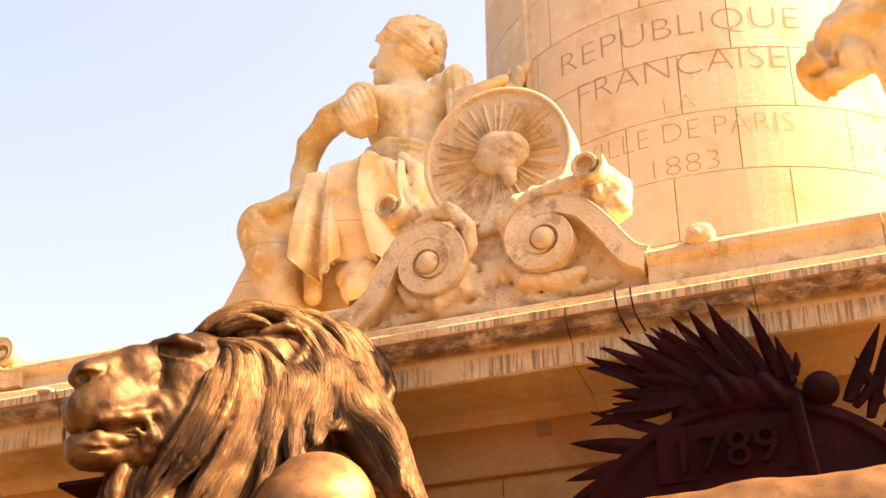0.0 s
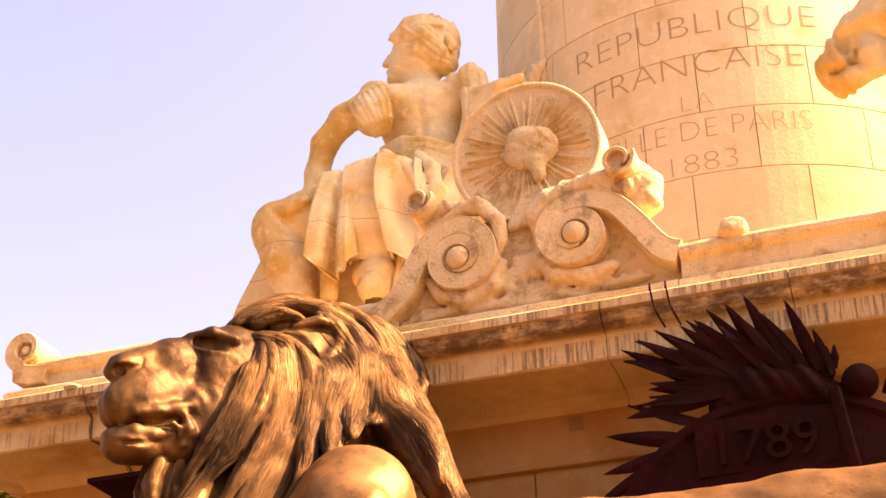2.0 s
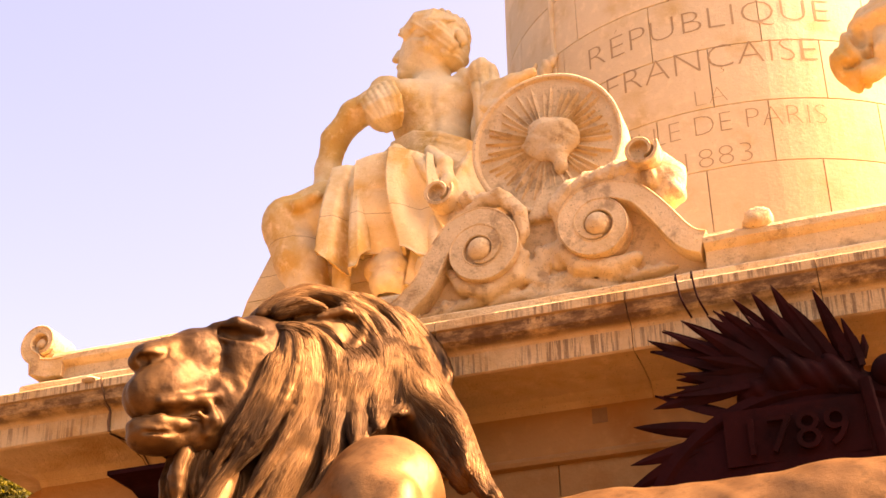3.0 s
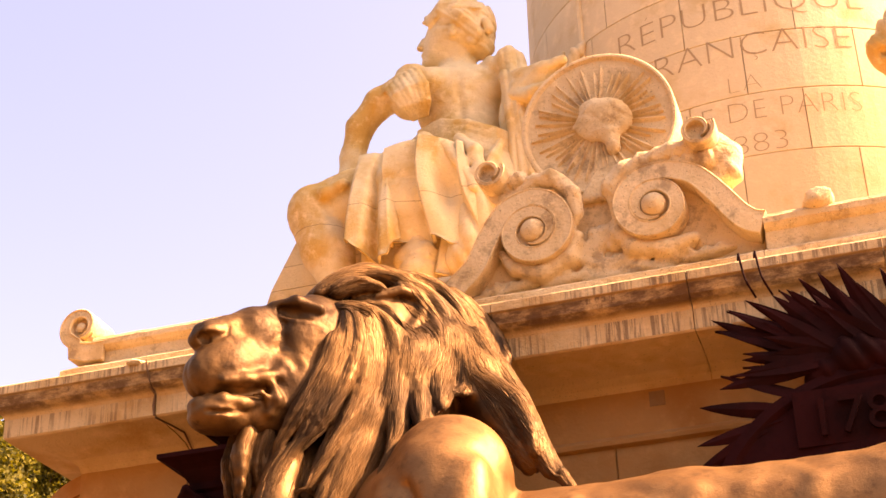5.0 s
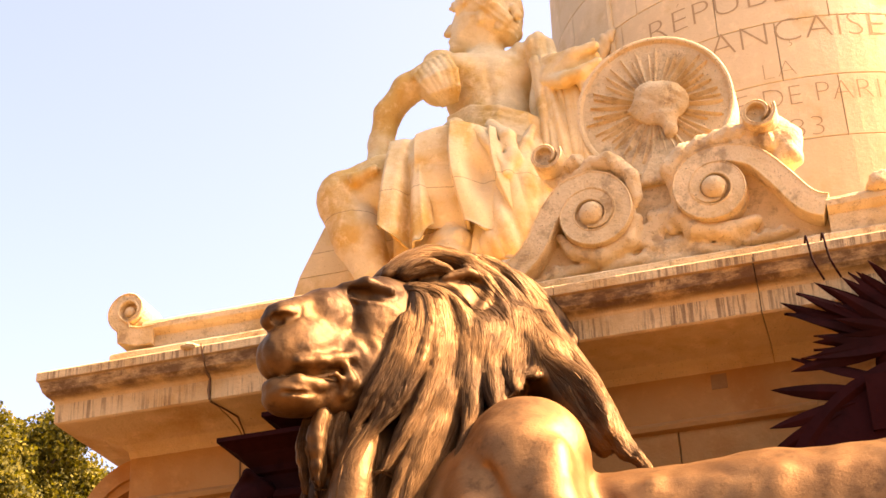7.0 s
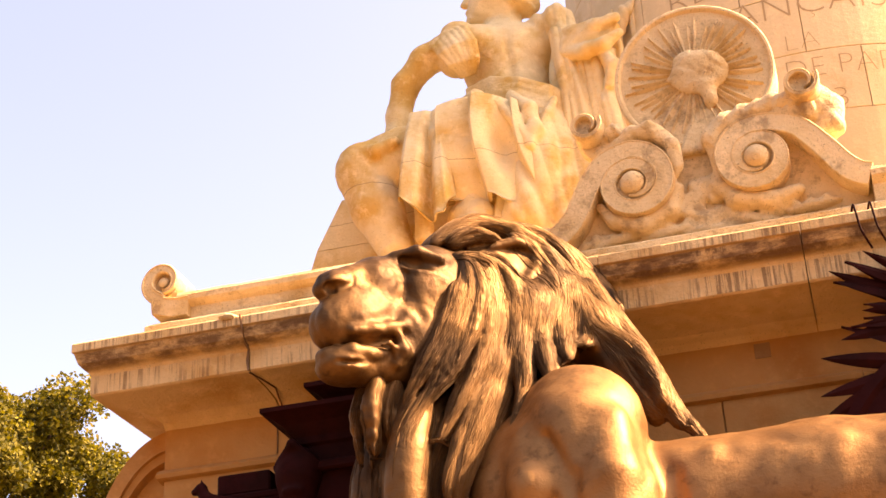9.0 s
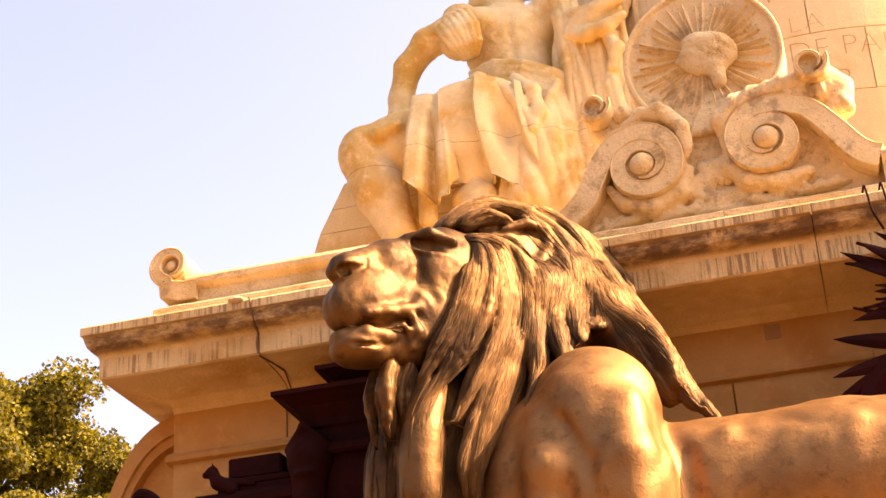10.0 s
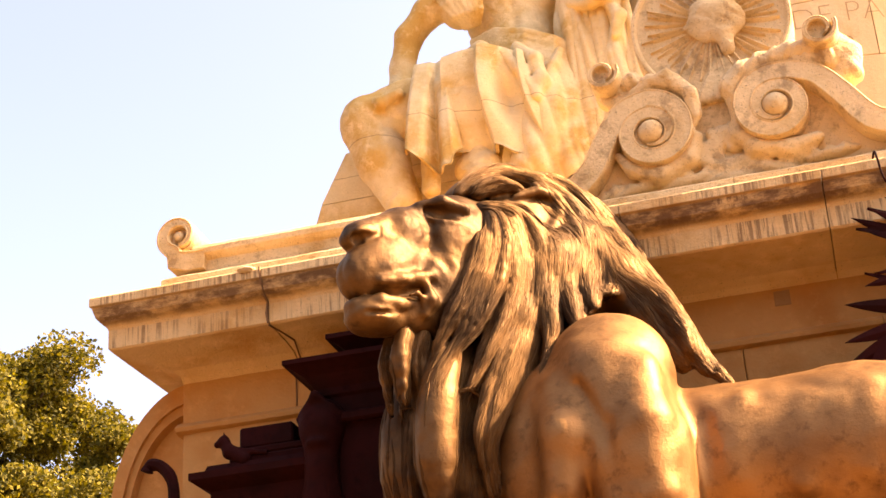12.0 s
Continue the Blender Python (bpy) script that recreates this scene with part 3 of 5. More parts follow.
right = smooth_path([(-2.262, 7.56), (-2.36, 7.60), (-2.46, 7.70), (-2.6, 7.91), (-2.78, 8.13), (-2.98, 8.22), (-3.16, 8.235)]) + spiral(-3.16, 7.92, 0.315, 0.135, math.pi / 2, 1.55)[1:]
part("volute", ribbon("volute", right, [(0.22 - 0.13 * (i / len(right)) ** 1.5) * min(1.0, (len(right) - i) / 14 + 0.1) for i in range(len(right))], -0.09, 0.16, M_CARVED, 0.008), parapet)
for x, z in ((-4.24, 7.88), (-3.16, 7.92)):
    part("volute_eye", disc("volute_eye", x, -0.055, 0.16, z, 0.26, M_CARVED), parapet)
    part("volute_boss", boss("volute_boss", x, -0.04, z, 0.115, M_CARVED, 0.9), parapet)
# the scroll at the parapet's end
end = [(-8.46, 7.45), (-8.60, 7.45), (-8.76, 7.49)] + spiral(-8.73, 7.74, 0.165, 0.11, -math.pi * 0.58, -0.95)
part("end_scroll", ribbon("end_scroll", end, [0.2] * 3 + [0.14 - 0.10 * i / 46 for i in range(47)], -0.05, 0.36, M_CARVED, 0.012), parapet)
part("end_scroll_core", disc("end_scroll_core", -8.73, 0.0, 0.34, 7.74, 0.155, M_CARVED), parapet)
part("end_scroll_boss", boss("end_scroll_boss", -8.73, 0.0, 7.74, 0.05, M_CARVED), parapet)
# shell on the coping
clay = Clay((-2.2, -0.4, 7.5), (-1.4, 0.4, 8.0), 0.018)
clay.ell((-1.8, -0.02, 7.66), (0.13, 0.15, 0.08), 0.05)
clay.ell((-1.72, -0.04, 7.70), (0.06, 0.1, 0.07), 0.04)
for i in range(5):
    a = -0.9 + 0.45 * i
    clay.cap((-1.78, -0.14, 7.64), (-1.78 + 0.11 * math.sin(a), -0.12, 7.66 + 0.09 * math.cos(a)), 0.015, 0.025, 0.02)
part("shell", mesh_of("shell", *clay.surface(), M_CARVED, True), parapet)

# acanthus relief round the volutes
clay = Clay((-5.1, -0.3, 7.2), (-2.2, 0.4, 8.7), 0.017)
rng = np.random.default_rng(5)
FLAT = [(-3.92, 7.6, 0.26, 0.07, 0.5), (-3.72, 7.52, 0.24, 0.07, -0.5), (-3.5, 7.5, 0.26, 0.07, 0.35), (-3.95, 7.42, 0.3, 0.06, 0.1), (-3.62, 7.38, 0.3, 0.05, 0.0), (-3.3, 7.42, 0.28, 0.06, -0.3),
        (-4.45, 7.42, 0.28, 0.06, 0.25), (-3.0, 7.5, 0.22, 0.06, 0.6), (-2.75, 7.45, 0.24, 0.05, 0.1), (-3.7, 7.72, 0.2, 0.08, 1.3), (-3.55, 7.78, 0.16, 0.06, 1.7), (-4.7, 7.4, 0.2, 0.05, 0.5)]
for x, z, a, b, t in FLAT:
    c, s = math.cos(t), math.sin(t)
    turn = np.array([[c, 0, -s], [0, 1, 0], [s, 0, c]])
    clay.ell((x, 0.13, z), (a, 0.08, b), 0.03, turn)
    for q in (-0.6, -0.1, 0.45):
        px, pz = x + q * a * c, z + q * a * s
        clay.ell((px - s * b * 0.9, 0.12, pz + c * b * 0.9), (b * 0.9, 0.06, b * 0.55), 0.02, turn)
# curling leaf over the left volute, tail by the right one
clay.chain([(-4.42, 0.05, 8.28), (-4.2, 0.0, 8.4), (-4.0, -0.02, 8.36), (-3.86, -0.02, 8.2), (-3.84, 0.0, 8.0), (-3.9, 0.02, 7.86)], [0.05, 0.07, 0.07, 0.065, 0.05, 0.03], 0.03, fold=((1, 0, 0.4), 9, 0.008))
clay.chain([(-4.2, -0.03, 8.40), (-4.05, -0.06, 8.42), (-3.95, -0.04, 8.36)], [0.03, 0.045, 0.025], 0.02)
clay.chain([(-3.5, 0.05, 8.0), (-3.52, 0.0, 8.2), (-3.4, 0.0, 8.32), (-3.22, 0.0, 8.38), (-2.95, -0.02, 8.42), (-2.7, -0.02, 8.4)], [0.05, 0.08, 0.09, 0.085, 0.09, 0.08], 0.04, fold=((1, 0, -0.5), 9, 0.012))
clay.chain([(-3.48, 0.06, 7.95), (-3.5, 0.06, 7.75), (-3.38, 0.05, 7.6), (-3.1, 0.05, 7.53), (-2.85, 0.06, 7.6)], [0.06, 0.07, 0.08, 0.08, 0.05], 0.04)
clay.chain([(-4.56, 0.06, 7.75), (-4.45, 0.05, 7.58), (-4.2, 0.05, 7.5), (-3.95, 0.05, 7.6), (-3.86, 0.05, 7.8)], [0.04, 0.06, 0.08, 0.07, 0.05], 0.04)
clay.roughen(0.006, 31.0)
part("acanthus_relief", mesh_of("acanthus_relief", *clay.surface(), M_CARVED, True), parapet, "weathered acanthus leaves in relief")

# ---- medallion with rays ----
medallion = empty("medallion", (-3.57, 0.2, 8.3), "round limestone medallion with carved rays round a worn relief", "medallion")
MX, MZ, MR = -3.60, 8.95, 0.72
rings = []
for q, y in ((0.02, 0.11), (0.55, 0.125), (0.925, 0.115), (0.94, 0.095), (0.955, 0.08), (0.985, 0.08), (1.0, 0.09), (1.0, 0.42), (0.5, 0.5)):
    rings.append([Vector((MX + q * MR * math.cos(2 * math.pi * i / 72), y, MZ + q * MR * 1.02 * math.sin(2 * math.pi * i / 72))) for i in range(72)])
part("shield", loft("shield", rings, M_CARVED, True), medallion)
ray_meshes = []
for k in range(3):
    w, l0, l1 = (0.028, 0.022, 0.034)[k], 0.16, (0.655, 0.60, 0.64)[k]
    rings = []
    for i in range(5):
        t = i / 4
        r = l0 + (l1 - l0) * t
        ww = w * (0.5 + 0.9 * t) * (0.15 if i == 4 else 1)
        y = 0.118
        rings.append([Vector((r, y + 0.02, -ww)), Vector((r, y - 0.03, 0)), Vector((r, y + 0.02, ww))])
    ray_meshes.append(loft("ray", rings, M_CARVED, False))
ray_rnd = random.Random(8)
for i in range(40):
    ob = new("ray", ray_meshes[ray_rnd.randrange(3)])
    ob.matrix_basis = Matrix.Translation((MX, 0, MZ)) @ Matrix.Rotation(-2 * math.pi * (i + ray_rnd.uniform(-0.3, 0.3)) / 40, 4, "Y") @ Matrix.Diagonal((ray_rnd.uniform(0.85, 1.02), 1, ray_rnd.uniform(0.7, 1.35), 1))
    hang(ob, medallion)
clay = Clay((-4.2, -0.25, 8.1), (-3.0, 0.4, 9.6), 0.015)
clay.ell((-3.55, 0.11, 8.94), (0.27, 0.085, 0.2), 0.05)
clay.ell((-3.62, 0.11, 9.10), (0.16, 0.075, 0.12), 0.06)
clay.ell((-3.50, 0.10, 9.04), (0.18, 0.085, 0.13), 0.06)
clay.chain([(-3.72, 0.12, 8.97), (-3.86, 0.12, 8.93)], [0.07, 0.02], 0.04)
clay.chain([(-3.50, 0.10, 8.80), (-3.48, 0.10, 8.66), (-3.50, 0.12, 8.58)], [0.08, 0.055, 0.02], 0.05)
clay.roughen(0.009, 30.0)
part("relief", mesh_of("relief", *clay.surface(), M_CARVED, True), medallion, "worn rounded relief")
# hanging tassel of rays under the relief
clay = Clay((-4.0, -0.2, 8.0), (-3.2, 0.45, 8.7), 0.016)
for i in range(7):
    a = -0.34 + 0.11 * i
    clay.cap((-3.55 + 0.16 * a, 0.14, 8.58), (-3.6 + 0.55 * a, 0.1, 8.17), 0.03, 0.04, 0.015)
part("tassel", mesh_of("tassel", *clay.surface(), M_CARVED, True), medallion)


def scroll_roll(name, x, z, r, y0, y1, mat):
    """A rolled scroll end that shows its spiral."""
    sp = spiral(x, z, r, r * 0.5, 0.4, -1.25, 40)
    return ribbon(name, sp, [r * 0.26 * min(1.0, (41 - i) / 10) for i in range(len(sp))], y0, y1, mat, 0.008)


for label, x, z, r, y in (("rolled stone scroll end beside the medallion", -2.70, 8.50, 0.155, -0.22), ("small rolled stone scroll end below the drapery", -4.60, 8.5, 0.145, -0.16)):
    sc = empty("stone_scroll", (x, 0, z - r), label, "scroll", "scroll ends")
    part("roll", scroll_roll("roll", x, z, r, y, 0.32, M_CARVED), sc)
    part("core", disc("core", x, y + 0.035, 0.3, z, r * 0.8, M_CARVED), sc)
    sgn = 1 if x > -3.5 else -1
    clay = Clay((x - 0.7, -0.35, z - 0.7), (x + 0.7, 0.45, z + 0.4), 0.017)
    if sgn > 0:
        clay.chain([(x + 0.1, 0.1, z - 0.02), (x + 0.2, 0.1, z - 0.16), (x + 0.18, 0.1, z - 0.33), (x + 0.06, 0.1, z - 0.42)], [0.12, 0.13, 0.12, 0.08], 0.05, fold=((1, 0, 1), 5, 0.012))
        clay.chain([(x - 0.42, 0.05, z - 0.22), (x - 0.2, 0.02, z - 0.17), (x + 0.05, 0.02, z - 0.2)], [0.07, 0.09, 0.1], 0.05, fold=((1, 0, 0.2), 8, 0.015))
        clay.chain([(x - 0.2, -0.05, z - 0.08), (x - 0.08, -0.08, z - 0.02)], [0.03, 0.045], 0.03)
    else:
        clay.chain([(x + 0.1, 0.08, z - 0.06), (x + 0.24, 0.06, z - 0.02), (x + 0.34, 0.06, z - 0.1)], [0.06, 0.07, 0.04], 0.04, fold=((1, 0, 0.6), 10, 0.014))
        clay.chain([(x - 0.02, 0.12, z - 0.12), (x + 0.1, 0.12, z - 0.2), (x + 0.26, 0.1, z - 0.16)], [0.06, 0.08, 0.06], 0.04)
    clay.roughen(0.006, 30)
    part("leaf_wrap", mesh_of("leaf_wrap", *clay.surface(), M_CARVED, True), sc)

# ---- column ----
CX, CY, CR = -2.6, 7.75, 3.3
column = empty("column", (CX, CY, 7), "pale limestone column shaft in courses with a carved inscription", "column", kind="structure")
rings = [[Vector((CX + r * math.cos(2 * math.pi * i / 96), CY + r * math.sin(2 * math.pi * i / 96), z)) for i in range(96)] for r, z in ((CR - 0.03, 7.0), (CR - 0.03, 14.5), (CR - 0.13, 22.0))]
part("core", loft("core", rings, M_LETTER, False), column)


def curved_stone(a0, a1, z0, z1):
    """A stone of the shaft, from angle a0 to a1 (degrees from the front)."""
    n = max(2, int((a1 - a0) / 3))
    g = 0.11
    rings = []
    for i in range(n + 1):
        a = radians(a0 + g + (a1 - a0 - 2 * g) * i / n)
        ring = []
        for dz, dr in ((z0 + 0.004, -0.035), (z0 + 0.004, -0.006), (z0 + 0.012, 0.0), (z1 - 0.012, 0.0), (z1 - 0.004, -0.006), (z1 - 0.004, -0.035)):
            r = CR + dr - 0.013 * max(0, dz - 14.5)
            ring.append(Vector((CX + r * math.sin(a), CY - r * math.cos(a), dz)))
        rings.append(ring)
    return loft("column_stone", rings, M_COLUMN, False)


OFF = [3.0, 14.0, -2.0, 12.4, 1.2, 13.0, -6.0, 9.0, -3.0, 12.0, 2.0, 10.0]
for c in range(12):
    z0 = 10.86 + 0.862 * (c - 3)
    for k in range(-4, 5):
        a0 = OFF[c] + 24 * k
        if a0 < -100 or a0 > 80:
            continue
        part("column_stone", curved_stone(a0, a0 + 24, z0, z0 + 0.862), column)
for z, s, txt, half in ((12.87, 0.34, "R\u00c9PUBLIQUE", 27.9), (12.27, 0.35, "FRAN\u00c7AISE", 23.6), (11.77, 0.24, "LA", 3.4), (11.35, 0.29, "VILLE DE PARIS", 23.4), (10.89, 0.28, "1883", 7.0)):
    cu = bpy.data.curves.new("inscription", "FONT")
    cu.body, cu.size, cu.align_x = txt, s / 0.7, "CENTER"
    cu.offset = -0.012
    cu.resolution_u = 3
    tmp = new("tmp", cu)
    me = bpy.data.meshes.new_from_object(tmp.evaluated_get(bpy.context.evaluated_depsgraph_get()))
    bpy.data.objects.remove(tmp)
    bm = bmesh.new()
    bm.from_mesh(me)
    bmesh.ops.triangulate(bm, faces=bm.faces[:])
    bmesh.ops.subdivide_edges(bm, edges=[e for e in bm.edges if e.calc_length() > 0.15], cuts=1)
    xs = [v.co.x for v in bm.verts]
    mid, span = (min(xs) + max(xs)) / 2, (max(xs) - min(xs)) / 2
    for v in bm.verts:
        a = radians((v.co.x - mid) / span * half + 0.8)
        v.co = Vector((CX + (CR + 0.004) * math.sin(a), CY - (CR + 0.004) * math.cos(a), z + v.co.y))
    part("inscription", from_bm("inscription", bm, M_LETTER), column, "carved inscription letters")
# carved strip and leaf tip on the shaft
a = radians(-38.2)
rings = [[Vector((CX + (CR + dr) * math.sin(a + da), CY - (CR + dr) * math.cos(a + da), z)) for da, dr in ((-0.012, -0.03), (-0.012, 0.035), (0.0, 0.05), (0.012, 0.035), (0.012, -0.03))] for z in (12.6, 14.0, 15.5, 17.5)]
part("raised_strip", loft("raised_strip", rings, M_COLUMN, False), column)
clay = Clay((-5.5, 4.5, 12.4), (-4.3, 5.7, 13.8), 0.022)
clay.chain([(-4.95, 5.2, 12.7), (-4.9, 5.15, 13.0), (-4.72, 5.1, 13.3), (-4.62, 5.1, 13.42)], [0.12, 0.11, 0.08, 0.03], 0.05, fold=((1, 0, 0.4), 6, 0.02))
clay.chain([(-5.0, 5.2, 12.9), (-5.0, 5.15, 13.15), (-4.9, 5.12, 13.36)], [0.08, 0.07, 0.03], 0.04)
part("leaf_tip", mesh_of("leaf_tip", *clay.surface(), M_COLUMN, True), column)

# ---- seat and statue ----
seat = empty("plinth", (-7.4, 5.2, 7), "tapered limestone seat block with a joint below the statue", "plinth")
for z0, z1, x0, x1, x2, x3 in ((7.0, 10.62, -10.2, -9.16, -4.6, -4.8), (10.63, 11.35, -9.16, -8.81, -4.8, -4.9)):
    rings = [[Vector((xa, y0, z)), Vector((xb, y0, z)), Vector((xb, 7.4, z)), Vector((xa, 7.4, z))] for z, xa, xb, y0 in ((z0, x0, x2, 5.3 - 0.05 * (11.35 - z0)), (z1, x1, x3, 5.3 - 0.05 * (11.35 - z1)))]
    part("seat_block", loft("seat_block", rings, M_STATUE, False), seat)


def seated_figure():
    c = Clay((-9.1, 3.75, 9.9), (-4.3, 5.9, 14.85), 0.02)
    c.set_frame((-0.19, 0, -0.02), (1, 0, 0), (0, 1, 0))
    # head, hair and neck
    c.ell((-6.30, 5.2, 14.02), (0.36, 0.33, 0.45), 0.06)
    c.ell((-6.47, 5.17, 13.83), (0.21, 0.22, 0.26), 0.08)
    c.cap((-6.68, 5.12, 14.08), (-6.72, 5.12, 13.96), 0.03, 0.055, 0.05)
    c.ell((-6.64, 5.13, 13.8), (0.07, 0.1, 0.05), 0.04)
    c.ell((-6.62, 5.14, 13.68), (0.09, 0.11, 0.08), 0.05)
    c.ell((-6.66, 4.97, 14.1), (0.05, 0.07, 0.04), 0.03, cut=True)
    c.ell((-6.1, 5.2, 14.12), (0.42, 0.42, 0.42), 0.05, fold=((0.5, 0.2, 1), 7, 0.022))
    c.ell((-5.88, 5.2, 14.22), (0.22, 0.26, 0.3), 0.05, fold=((1, 0.3, 0.3), 9, 0.025))
    c.ell((-5.86, 5.18, 13.86), (0.17, 0.22, 0.2), 0.06, fold=((0.3, 0.2, 1), 9, 0.025))
    c.chain([(-6.55, 5.0, 14.32), (-6.3, 4.86, 14.28), (-6.02, 4.84, 14.1), (-5.85, 4.92, 13.85)], [0.06, 0.1, 0.11, 0.09], 0.04, fold=((1, 0, 1), 9, 0.02))
    c.chain([(-6.62, 5.1, 14.36), (-6.4, 5.1, 14.5), (-6.15, 5.1, 14.54)], [0.05, 0.08, 0.09], 0.04, fold=((1, 0, 0), 9, 0.02))
    for i in range(9):
        # wavy tresses drawn back from the brow to the knot
        q = i / 8
        c.chain([(-6.56 + 0.06 * q, 5.02 - 0.12 * math.sin(math.pi * q), 14.36 - 0.30 * q), (-6.32 + 0.02 * q, 4.93 - 0.14 * math.sin(math.pi * min(1, q + 0.2)), 14.44 - 0.34 * q),
                 (-6.05, 4.88 - 0.10 * math.sin(math.pi * min(1, q + 0.2)), 14.42 - 0.40 * q), (-5.80 - 0.02 * q, 4.94 - 0.05 * q, 14.30 - 0.36 * q)], [0.03, 0.045, 0.045, 0.04], 0.01)
    for i in range(5):
        # the knot at the nape
        a = 0.9 * i
        c.chain([(-5.84 + 0.16 * math.cos(a), 4.98, 13.92 + 0.17 * math.sin(a)), (-5.84 + 0.17 * math.cos(a + 0.7), 4.93, 13.92 + 0.18 * math.sin(a + 0.7))], [0.07, 0.06], 0.012)
    for i in range(6):
        # leaves of the circlet on the crown
        c.ell((-6.36 + 0.09 * i, 5.05, 14.53 + 0.03 * math.sin(2.1 * i)), (0.05, 0.06, 0.05), 0.012)
    c.chain([(-6.4, 4.83, 14.2), (-6.1, 4.75, 14.26), (-5.75, 4.85, 14.2)], [0.025, 0.03, 0.025], 0.015)
    c.ell((-6.16, 4.82, 13.92), (0.05, 0.05, 0.1), 0.03)
    c.cap((-6.2, 5.2, 13.75), (-6.22, 5.25, 13.1), 0.21, 0.3, 0.14)
    c.set_frame((0, 0, 0), (1, 0, 0), (0, 1, 0))
    # trunk, seen from the side and back
    c.ell((-6.4, 5.2, 12.9), (0.60, 0.46, 0.62), 0.12)
    c.ell((-6.75, 5.0, 13.14), (0.34, 0.32, 0.3), 0.12)
    c.ell((-6.05, 5.2, 13.05), (0.38, 0.36, 0.34), 0.12)
    c.ell((-6.3, 5.15, 12.35), (0.50, 0.42, 0.5), 0.14)
    c.ell((-6.25, 5.05, 11.85), (0.58, 0.48, 0.36), 0.1)
    c.cap((-6.3, 4.72, 13.1), (-6.25, 4.75, 12.4), 0.03, 0.03, 0.1, cut=True)
    # bunched sleeve and arm
    c.ell((-6.98, 4.86, 13.02), (0.31, 0.25, 0.38), 0.06)
    c.ell((-6.98, 4.9, 13.36), (0.22, 0.2, 0.14), 0.06)
    for i in range(7):
        # folds of the pushed-up sleeve
        q = i / 6
        c.chain([(-7.28 + 0.30 * q, 4.82, 13.20 + 0.26 * q), (-7.24 + 0.44 * q, 4.64 - 0.05 * math.sin(math.pi * q), 13.02 + 0.20 * q), (-7.14 + 0.46 * q, 4.57 - 0.05 * math.sin(math.pi * q), 12.84 + 0.10 * q),
                 (-7.02 + 0.36 * q, 4.60 - 0.03 * math.sin(math.pi * q), 12.66 + 0.04 * q), (-6.92 + 0.2 * q, 4.74, 12.54 + 0.03 * q)], [0.03, 0.042, 0.046 + 0.014 * (i % 2), 0.044, 0.03], 0.010)
    c.chain([(-7.05, 4.88, 13.12), (-7.44, 4.9, 13.02), (-7.74, 4.92, 12.7), (-7.86, 4.95, 12.25), (-7.94, 4.95, 11.85)], [0.23, 0.20, 0.18, 0.165, 0.135], 0.08)
    # thighs and shins under cloth
    c.cap((-6.5, 4.9, 11.6), (-8.26, 4.72, 11.38), 0.46, 0.36, 0.12)
    c.ell((-7.72, 4.78, 11.62), (0.55, 0.34, 0.28), 0.12)
    c.chain([(-8.3, 4.7, 11.38), (-8.1, 4.66, 10.75), (-7.85, 4.6, 10.1)], [0.35, 0.33, 0.24], 0.1)
    c.cap((-8.4, 4.68, 11.25), (-8.3, 4.68, 10.95), 0.22, 0.2, 0.08)
    c.chain([(-6.5, 4.8, 11.55), (-7.05, 4.55, 11.42), (-6.95, 4.52, 10.85)], [0.42, 0.34, 0.22], 0.1)
    c.ell((-6.4, 4.66, 11.25), (0.5, 0.28, 0.6), 0.07)

    # hollow hem, feet below
    c.ell((-6.85, 4.42, 10.5), (0.5, 0.36, 0.12), 0.05, cut=True)
    c.chain([(-6.85, 4.5, 11.0), (-6.82, 4.48, 10.45), (-6.8, 4.44, 10.1)], [0.2, 0.19, 0.24], 0.04)
    c.chain([(-6.92, 4.46, 10.3), (-6.72, 4.44, 10.3)], [0.2, 0.2], 0.02)
    c.chain([(-6.98, 4.3, 10.22), (-6.8, 4.24, 10.2), (-6.62, 4.3, 10.22)], [0.03, 0.035, 0.03], 0.012)
    c.chain([(-7.4, 4.4, 10.9), (-7.42, 4.4, 10.1)], [0.12, 0.12], 0.05)
    c.chain([(-8.35, 4.5, 11.55), (-8.0, 4.36, 11.42), (-7.75, 4.32, 11.5)], [0.06, 0.09, 0.07], 0.06)
    # cloth edge over the lap and the knot at the hip
    c.chain([(-7.1, 4.55, 11.9), (-6.67, 4.42, 11.98), (-6.37, 4.28, 11.72), (-6.14, 4.17, 11.42), (-5.97, 4.14, 10.97)], [0.07, 0.09, 0.09, 0.075, 0.05], 0.08)
    c.chain([(-6.2, 4.42, 11.88), (-5.95, 4.25, 11.55), (-5.88, 4.2, 11.2), (-5.95, 4.14, 10.97)], [0.08, 0.09, 0.085, 0.05], 0.08)
    c.chain([(-6.1, 4.06, 11.5), (-6.02, 4.04, 11.22)], [0.09, 0.05], 0.02, cut=True)
    c.chain([(-5.66, 4.42, 11.72), (-5.74, 4.38, 11.52), (-5.82, 4.36, 11.38)], [0.05, 0.06, 0.02], 0.02)
    for i in range(8):
        # gathered cloth round the waist
        q = i / 7
        c.chain([(-6.86 + 0.06 * q, 4.80, 12.36 - 0.26 * q), (-6.5 + 0.04 * q, 4.62 - 0.04 * q, 12.34 - 0.36 * q), (-6.1 - 0.02 * q, 4.52 - 0.06 * q, 12.18 - 0.36 * q + 0.02 * (i % 2)), (-5.72 - 0.04 * q, 4.50 - 0.05 * q, 11.96 - 0.34 * q), (-5.48 - 0.04 * q, 4.72, 11.88 - 0.34 * q)],
                [0.03, 0.036, 0.042, 0.042, 0.03], 0.012)
